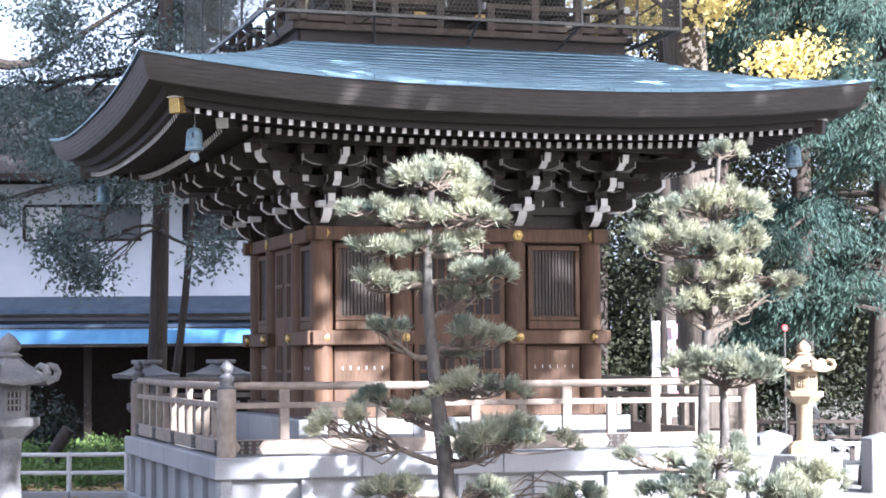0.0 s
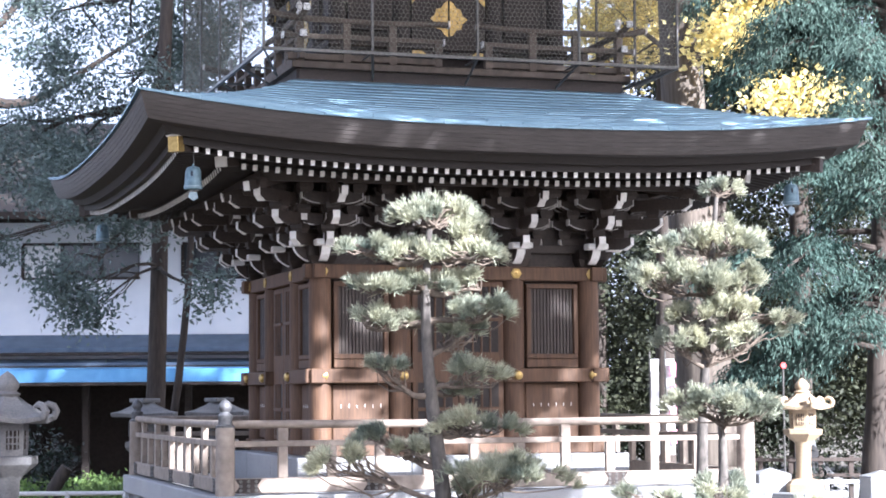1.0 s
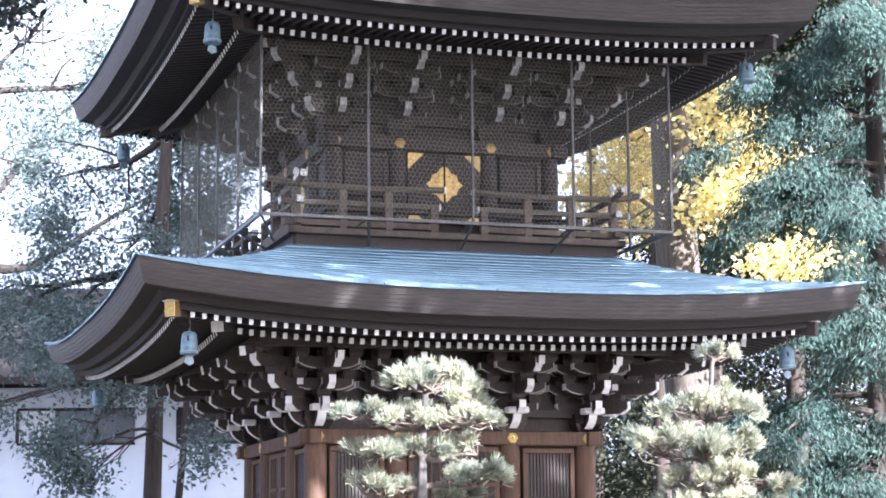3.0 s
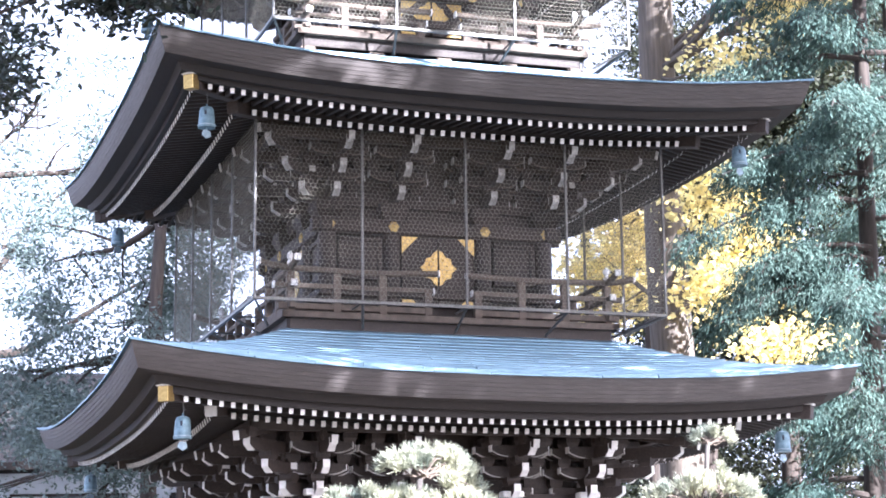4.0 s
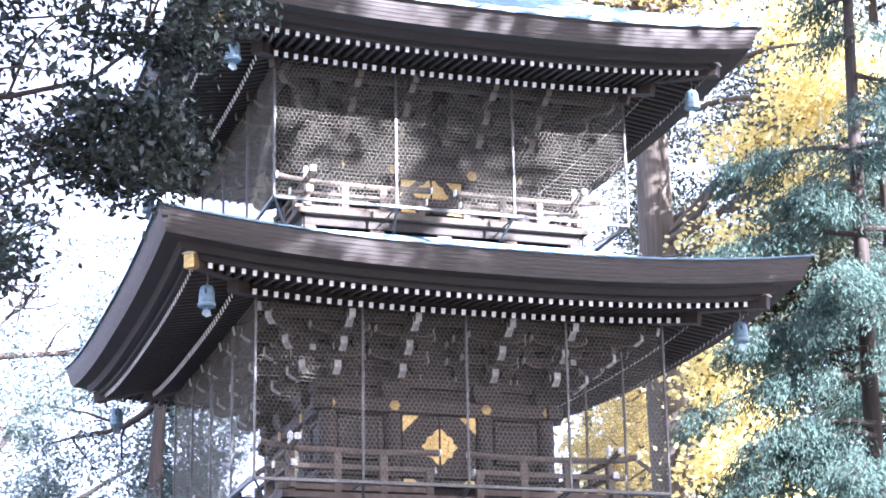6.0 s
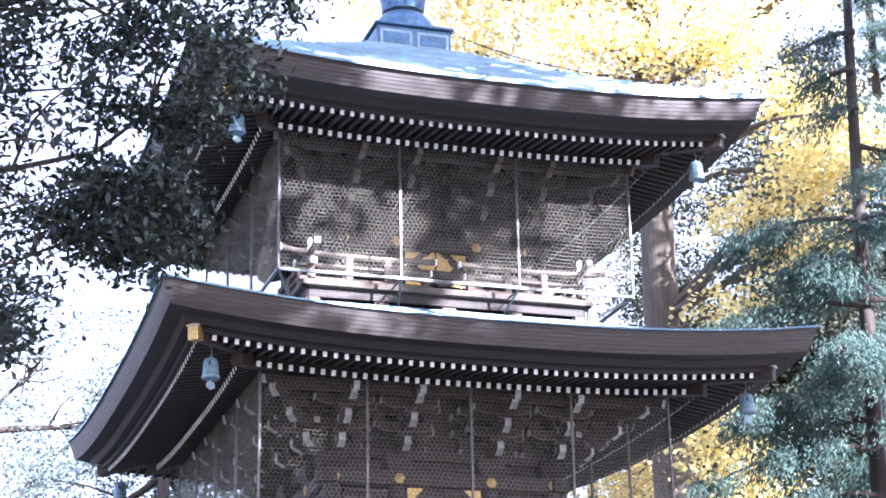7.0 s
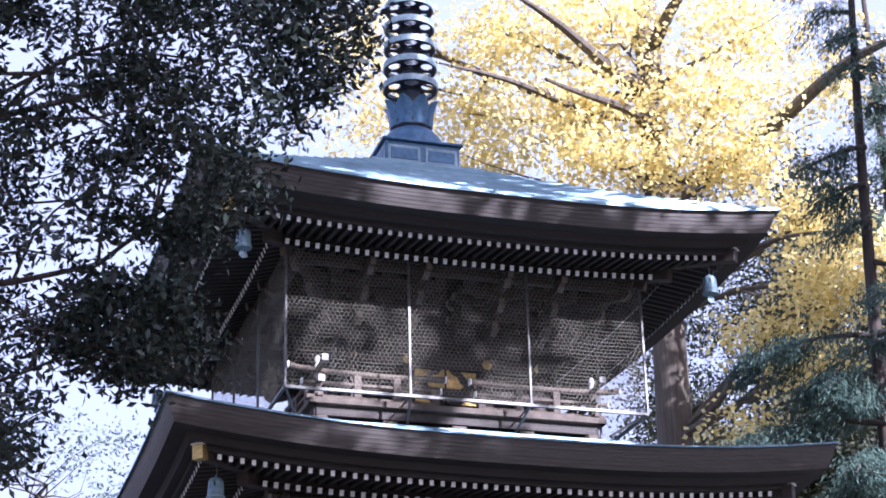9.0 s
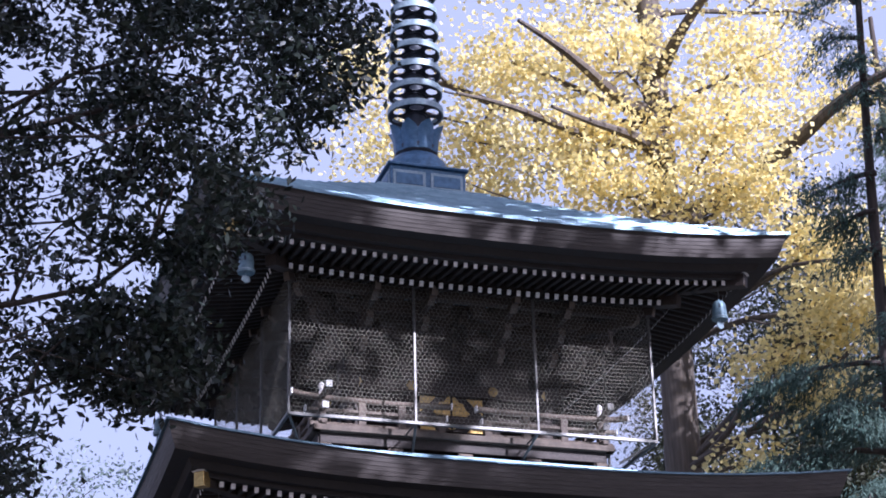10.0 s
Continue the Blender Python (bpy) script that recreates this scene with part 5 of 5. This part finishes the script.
for x0, x1, n in ((-8.75, -6.3, 3), (-5.42, -3.2, 3)):
    fr = Build()
    for a, b in (((x0, 3.95), (x1, 4.0)), ((x0, 4.67), (x1, 4.72))):
        fr.box((a[0], 39.97, a[1]), (b[0], 40.12, b[1]), 0, HM)
    w = part("window", fr, DARKWALL, hall)
    for i in range(n):
        xa, xb = x0 + (x1 - x0) * i / n, x0 + (x1 - x0) * (i + 1) / n
        part("pane", Build().box((xa + 0.03, 40.05, 4.0), (xb - 0.03, 40.07, 4.67), 0, HM), CLOTH if (i == 0 and x0 < -8) else GLASS, w, "pale blind behind glass" if (i == 0 and x0 < -8) else "")
        part("mullion", Build().box((xa - 0.03, 39.98, 4.0), (xa + 0.03, 40.11, 4.67), 0, HM), DARKWALL, w)
for z, o, t in ((2.52, 0.5, 0.09), (2.20, 0.75, 0.05), (2.07, 1.4, 0.26)):
    part("eave", Build().slab([(40 - o, z - t), (40 - o, z), (40.0, z + 0.28 if z > 2.3 else z + 0.10), (40.0, z - t)], -22, -1.0 + 0.0, 0, None, HM @ Matrix(((0, 1, 0, 0), (1, 0, 0, 0), (0, 0, 1, 0), (0, 0, 0, 1)))), BLUE if z < 2.1 else SLATE, hall, "blue painted sheet-metal eave")
    part("gutter", Build().box((-22, 40 - o - 0.05, z - t - 0.07), (-1.0, 40 - o + 0.02, z - t - 0.005), 0, HM), DARKWALL, hall)
part("undercroft", Build().box((-22, 46.0, GROUND - 0.02), (-1.0, 46.2, 1.9), 0, HM), DARKWALL, hall, "dark brown board wall under the eaves")
for i in range(9):
    part("hall_post", Build().box((-20 + i * 2.1, 39.5, GROUND - 0.02), (-19.86 + i * 2.1, 39.64, 1.9), 0, HM), DARKWALL, hall)
part("roof", Build().slab([(38.6, 5.10), (38.6, 5.25), (44, 7.8), (49.5, 5.25), (49.5, 5.10), (44, 7.6)], -23, -0.4, 0, None, HM @ Matrix(((0, 1, 0, 0), (1, 0, 0, 0), (0, 0, 1, 0), (0, 0, 0, 1)))), DARKWALL, hall, "dark grey tiled roof")


# ---- lanterns, rails, planters ----
def roof_cap(o, r, z, h, sides, curl=0.04, slot=0):
    """A lantern roof: a hipped cap with turned-up corners."""
    rings = [(r, 0.0), (r * 1.02, 0.05), (r * 0.75, h * 0.42), (r * 0.42, h * 0.75), (r * 0.24, h)]
    v, f = [], []
    for rr, zz in rings:
        for i in range(sides * 2):
            t = math.pi * i / sides
            cr = 1 if i % 2 == 0 else math.cos(math.pi / sides) * 0.97
            v.append((rr * cr * math.cos(t), rr * cr * math.sin(t), z + zz + (curl if i % 2 == 0 and rr > r * 0.9 else 0)))
    n = sides * 2
    for k in range(len(rings) - 1):
        f += [(k * n + i, k * n + (i + 1) % n, (k + 1) * n + (i + 1) % n, (k + 1) * n + i) for i in range(n)]
    f += [tuple(range(n))[::-1], tuple(range((len(rings) - 1) * n, len(rings) * n))]
    return o.add(v, f, slot)


def lantern(p, s, label, stone, turn=0, curls=True, sides=6, plinth=0.0):
    t = thing("stone_lantern", p.x, p.y, p.z, label, "stone lantern", "stone lanterns")
    m = Matrix.Translation(p + Vector((0, 0, plinth))) @ Matrix.Rotation(radians(turn), 4, "Z") @ Matrix.Diagonal((s, s, s, 1))
    if plinth:
        part("plinth", Build().box((-0.34, -0.34, -0.03), (0.34, 0.34, plinth), 0, None, 0.015), STONE, t, "square grey stone plinth", Matrix.Translation(p) @ Matrix.Rotation(radians(turn), 4, "Z"))
    pt = lambda name, o, sm=False: part(name, o, stone, t, "", m, sm)
    pt("base", Build().lathe([(0.36, 0), (0.36, 0.14), (0.30, 0.20), (0.17, 0.24)], sides))
    pt("shaft", Build().lathe([(0.15, 0.22), (0.13, 0.5), (0.145, 0.86), (0.18, 0.92)], 16), True)
    pt("platform", Build().lathe([(0.18, 0.90), (0.33, 1.02), (0.35, 1.04), (0.35, 1.12), (0.24, 1.13)], sides))
    fb = pt("fire_box", Build().lathe([(0.235, 1.12), (0.245, 1.48)], sides))
    for i in range(sides):
        mm = m @ Matrix.Rotation(2 * math.pi * (i + 0.5) / sides, 4, "Z")
        part("opening", Build().box((0.205, -0.07, 1.20), (0.218, 0.07, 1.40)), DARKWALL, fb, "", mm)
        for j in (-1, 0, 1):
            part("bar", Build().box((0.214, j * 0.045 - 0.008, 1.20), (0.226, j * 0.045 + 0.008, 1.40)), stone, fb, "", mm)
        for zz in (1.26, 1.33):
            part("bar", Build().box((0.214, -0.07, zz - 0.008), (0.2255, 0.07, zz + 0.008)), stone, fb, "", mm)
    pt("lantern_roof", roof_cap(Build(), 0.52, 1.47, 0.30, sides) if curls else roof_cap(Build(), 0.60, 1.46, 0.22, sides, 0.02))
    if curls:
        for i in range(sides):
            a = 2 * math.pi * i / sides
            o = Build().tube([(math.cos(a) * (0.46 + 0.09 * math.sin(q)), math.sin(a) * (0.46 + 0.09 * math.sin(q)), 1.60 - 0.08 * math.cos(q)) for q in (0, 0.8, 1.6, 2.4, 3.2, 4.0)], [0.042, 0.044, 0.044, 0.042, 0.036, 0.022], 8)
            pt("curl", o, True)
    if not curls:
        pt("cap_stone", Build().box((-0.16, -0.16, 1.67), (0.16, 0.16, 1.73), 0, None, 0.012))
        return t
    pt("jewel", Build().lathe([(0.12, 1.76), (0.15, 1.79), (0.10, 1.82), (0.13, 1.87), (0.125, 1.92), (0.07, 1.99), (0.0, 2.04)], 14), True)
    return t


lantern(at(-4.98, 22, GROUND), 1.06, "old grey stone lantern with curled roof corners", STONE_OLD, 12)
lantern(at(-4.49, 29, GROUND), 1.06, "old grey stone lantern with a broad mossy roof", STONE_OLD, 30, False, 4)
lantern(at(-3.49, 30, GROUND), 1.06, "old grey stone lantern with a broad mossy roof", STONE_OLD, 24, False, 4)
lantern(at(4.65, 25, GROUND), 0.72, "sunlit ochre stone lantern with a latticed light box", STONE_WARM, 20, plinth=0.57)


def pipe_rail(x0, x1, d, heights, label):
    t = thing("pipe_rail", *at(x0, d, GROUND), label, "rail", "pipe rails")
    for h in heights:
        part("pipe", Build().tube([at(x0, d, h), at((x0 + x1) / 2, d, h - 0.004), at(x1, d, h)], 0.03, 10), PALE_STEEL, t, "", None, True)
    for x in (x0, (x0 + x1) / 2, x1):
        part("rail_post", Build().tube([at(x, d, GROUND - 0.03), at(x, d, max(heights) + 0.03)], 0.034, 10), PALE_STEEL, t, "", None, True)


pipe_rail(-5.75, -4.22, 25.6, (0.24, 0.0), "white-grey steel pipe rail along the path")
pipe_rail(4.62, 5.66, 26, (0.30, 0.05), "dull steel pipe rail along the path")
kerb = Build()
for i in range(4):
    a = at(-7.4 + i * 0.82, 25.5, 0)
    kerb.box((0, -0.08, GROUND - 0.1), (0.81, 0.08, GROUND + 0.11), 0, Matrix.Translation((a.x, a.y, 0)) @ Matrix.Rotation(radians(-17.7), 4, "Z"), 0.012)
setting("kerb", kerb, STONE, "pale stone kerb under the rail", "kerb")


def pillar(a, d, w, h, label, name="stone_post"):
    p = at(a, d, GROUND - 0.02)
    t = thing(name, p.x, p.y, p.z, label, "stone post", "stone posts")
    m = Matrix.Translation(p) @ Matrix.Rotation(radians(-10), 4, "Z")
    part("shaft", Build().box((-w, -w, 0), (w, w, h), 0, None, 0.015), STONE, t, "", m)
    part("cap", Build().add([(-w, -w, h), (w, -w, h), (w, w, h), (-w, w, h), (0, 0, h + w * 0.35)], [(0, 1, 4), (1, 2, 4), (2, 3, 4), (3, 0, 4)]), STONE, t, "", m)


pillar(-5.95, 25.0, 0.16, 0.62, "square grey stone post at the end of the rail")
pillar(5.78, 25.6, 0.22, 0.76, "square pale stone post at the end of the rail")
pillar(4.25, 25.2, 0.22, 0.82, "square pale stone block beside the podium")

# a sloping stone string wall with a rail, far to the side
sw = thing("stone_parapet", *at(6.6, 34, GROUND), "curved pale stone parapet at the foot of a stair", "parapet")
part("parapet", Build().slab([(6.2, GROUND - 0.02), (7.6, GROUND - 0.02), (7.4, -0.12), (6.9, 0.02), (6.6, 0.35), (6.45, 0.85), (6.2, 0.9)][::-1], 33.9, 34.15, 0, None, HM), STONE, sw)
tf = thing("low_fence", *at(6.5, 32, GROUND), "low dark timber fence beside the path", "fence")
for i in range(8):
    part("fence_post", Build().box((5.2 + i * 0.5, 32, GROUND - 0.03), (5.28 + i * 0.5, 32.08, 0.45), 0, HM), WOOD, tf)
for z in (0.1, 0.36):
    part("fence_rail", Build().box((5.1, 31.96, z), (9.2, 32.0, z + 0.06), 0, HM), WOOD, tf)

# banners behind the trees
for x, mt, lb in ((4.05, CLOTH, "tall white cloth banner on a pole"), (4.34, CLOTH, "tall white cloth banner with a pink edge")):
    bn = thing("banner", *at(x, 36.5, GROUND), lb, "banner", "banners beyond the trees")
    part("pole", Build().tube([at(x - 0.14, 36.5, GROUND - 0.03), at(x - 0.14, 36.5, 2.3)], 0.018, 8), STEEL, bn)
    v = [(x - 0.12 + 0.15 * i, 36.5 + 0.03 * math.sin(j * 1.7 + i), 0.35 + 0.2 * j) for j in range(10) for i in range(2)]
    part("cloth", Build().add(v + [(a, b + 0.006, c) for a, b, c in v], [(2 * j, 2 * j + 1, 2 * j + 3, 2 * j + 2) for j in range(9)] + [(20 + 2 * j + 2, 20 + 2 * j + 3, 20 + 2 * j + 1, 20 + 2 * j) for j in range(9)], 0, HM), mt, bn)
    if "pink" in lb:
        for j in range(4):
            part("mark", Build().box((x - 0.06, 36.43, 0.55 + j * 0.42), (x + 0.06, 36.45, 0.83 + j * 0.42), 0, HM), PINK, bn, "pink mark")
tg = thing("red_sign", *at(4.62, 25.8, GROUND), "small round red marker on a thin post behind the lantern", "sign")
part("post", Build().tube([at(4.55, 25.8, GROUND - 0.03), at(4.55, 25.8, 1.86)], 0.014, 8), STEEL, tg)
part("disc", Build().lathe([(0.040, -0.01), (0.046, 0), (0.040, 0.012)], 14, 0, Matrix.Translation(at(4.55, 25.78, 1.86)) @ pose(0, 0, 0, 80)), RED, tg)

# a leaning dead trunk and low plants by the hall
lg = thing("tree_stump", *at(-5.9, 30, GROUND), "short leaning tree stump among low plants", "stump")
part("stump", Build().tube([at(-6.2, 30, GROUND - 0.05), at(-6.05, 30, 0.1), at(-5.85, 30, 0.42)], [0.13, 0.11, 0.10], 10), BARK_DARK, lg, "", None, True)
rg2 = np.random.default_rng(71)
n = 420
pc = np.array([at(a, d, 0) for a, d in zip(rg2.uniform(-10, -3.6, n), rg2.uniform(27.5, 37, n))])
pc[:, 2] = GROUND + rg2.uniform(0.0, 0.28, n)
tagged(quads("groundcover", leaf_quads(pc, 60, (0.22, 0.22, 0.07), 0.11, 0.4, rg2, 0.2, -0.6), GRASS), "low green groundcover by the hall", "groundcover", kind="stuff")
n = 2600
pc = np.array([at(a, d, GROUND + 0.02) for a, d in zip(rg2.uniform(-9, -3.4, n), rg2.uniform(23, 28.5, n))])
tagged(quads("leaf_litter", leaf_quads(pc, 3, (0.15, 0.15, 0.012), 0.09, 0.7, rg2, 1.6, 0.0), LITTER), "yellow-brown fallen leaves on the earth", "leaf litter", kind="stuff")
sh = [mass(-6.2, 30.5, 0.55, 0.5, 0.5, 0.5, 14), mass(5.35, 27.5, 0.1, 0.25, 0.25, 0.3, 6)]
for j, (c, r, n) in enumerate(sh):
    s = thing("shrub", c[0], c[1], GROUND, "small dark green shrub", "shrub", "shrubs")
    cc, _ = clumps([(c, r, n)], rg2, 0.2)
    part("stem", Build().tube([(c[0], c[1], GROUND - 0.03), (c[0] + 0.03, c[1], c[2])], [0.03, 0.012], 6), BARK_DARK, s)
    tagged(quads("foliage", leaf_quads(cc, 60, (0.14, 0.14, 0.12), 0.10, 0.45, rg2), OAK, s), kind="stuff")
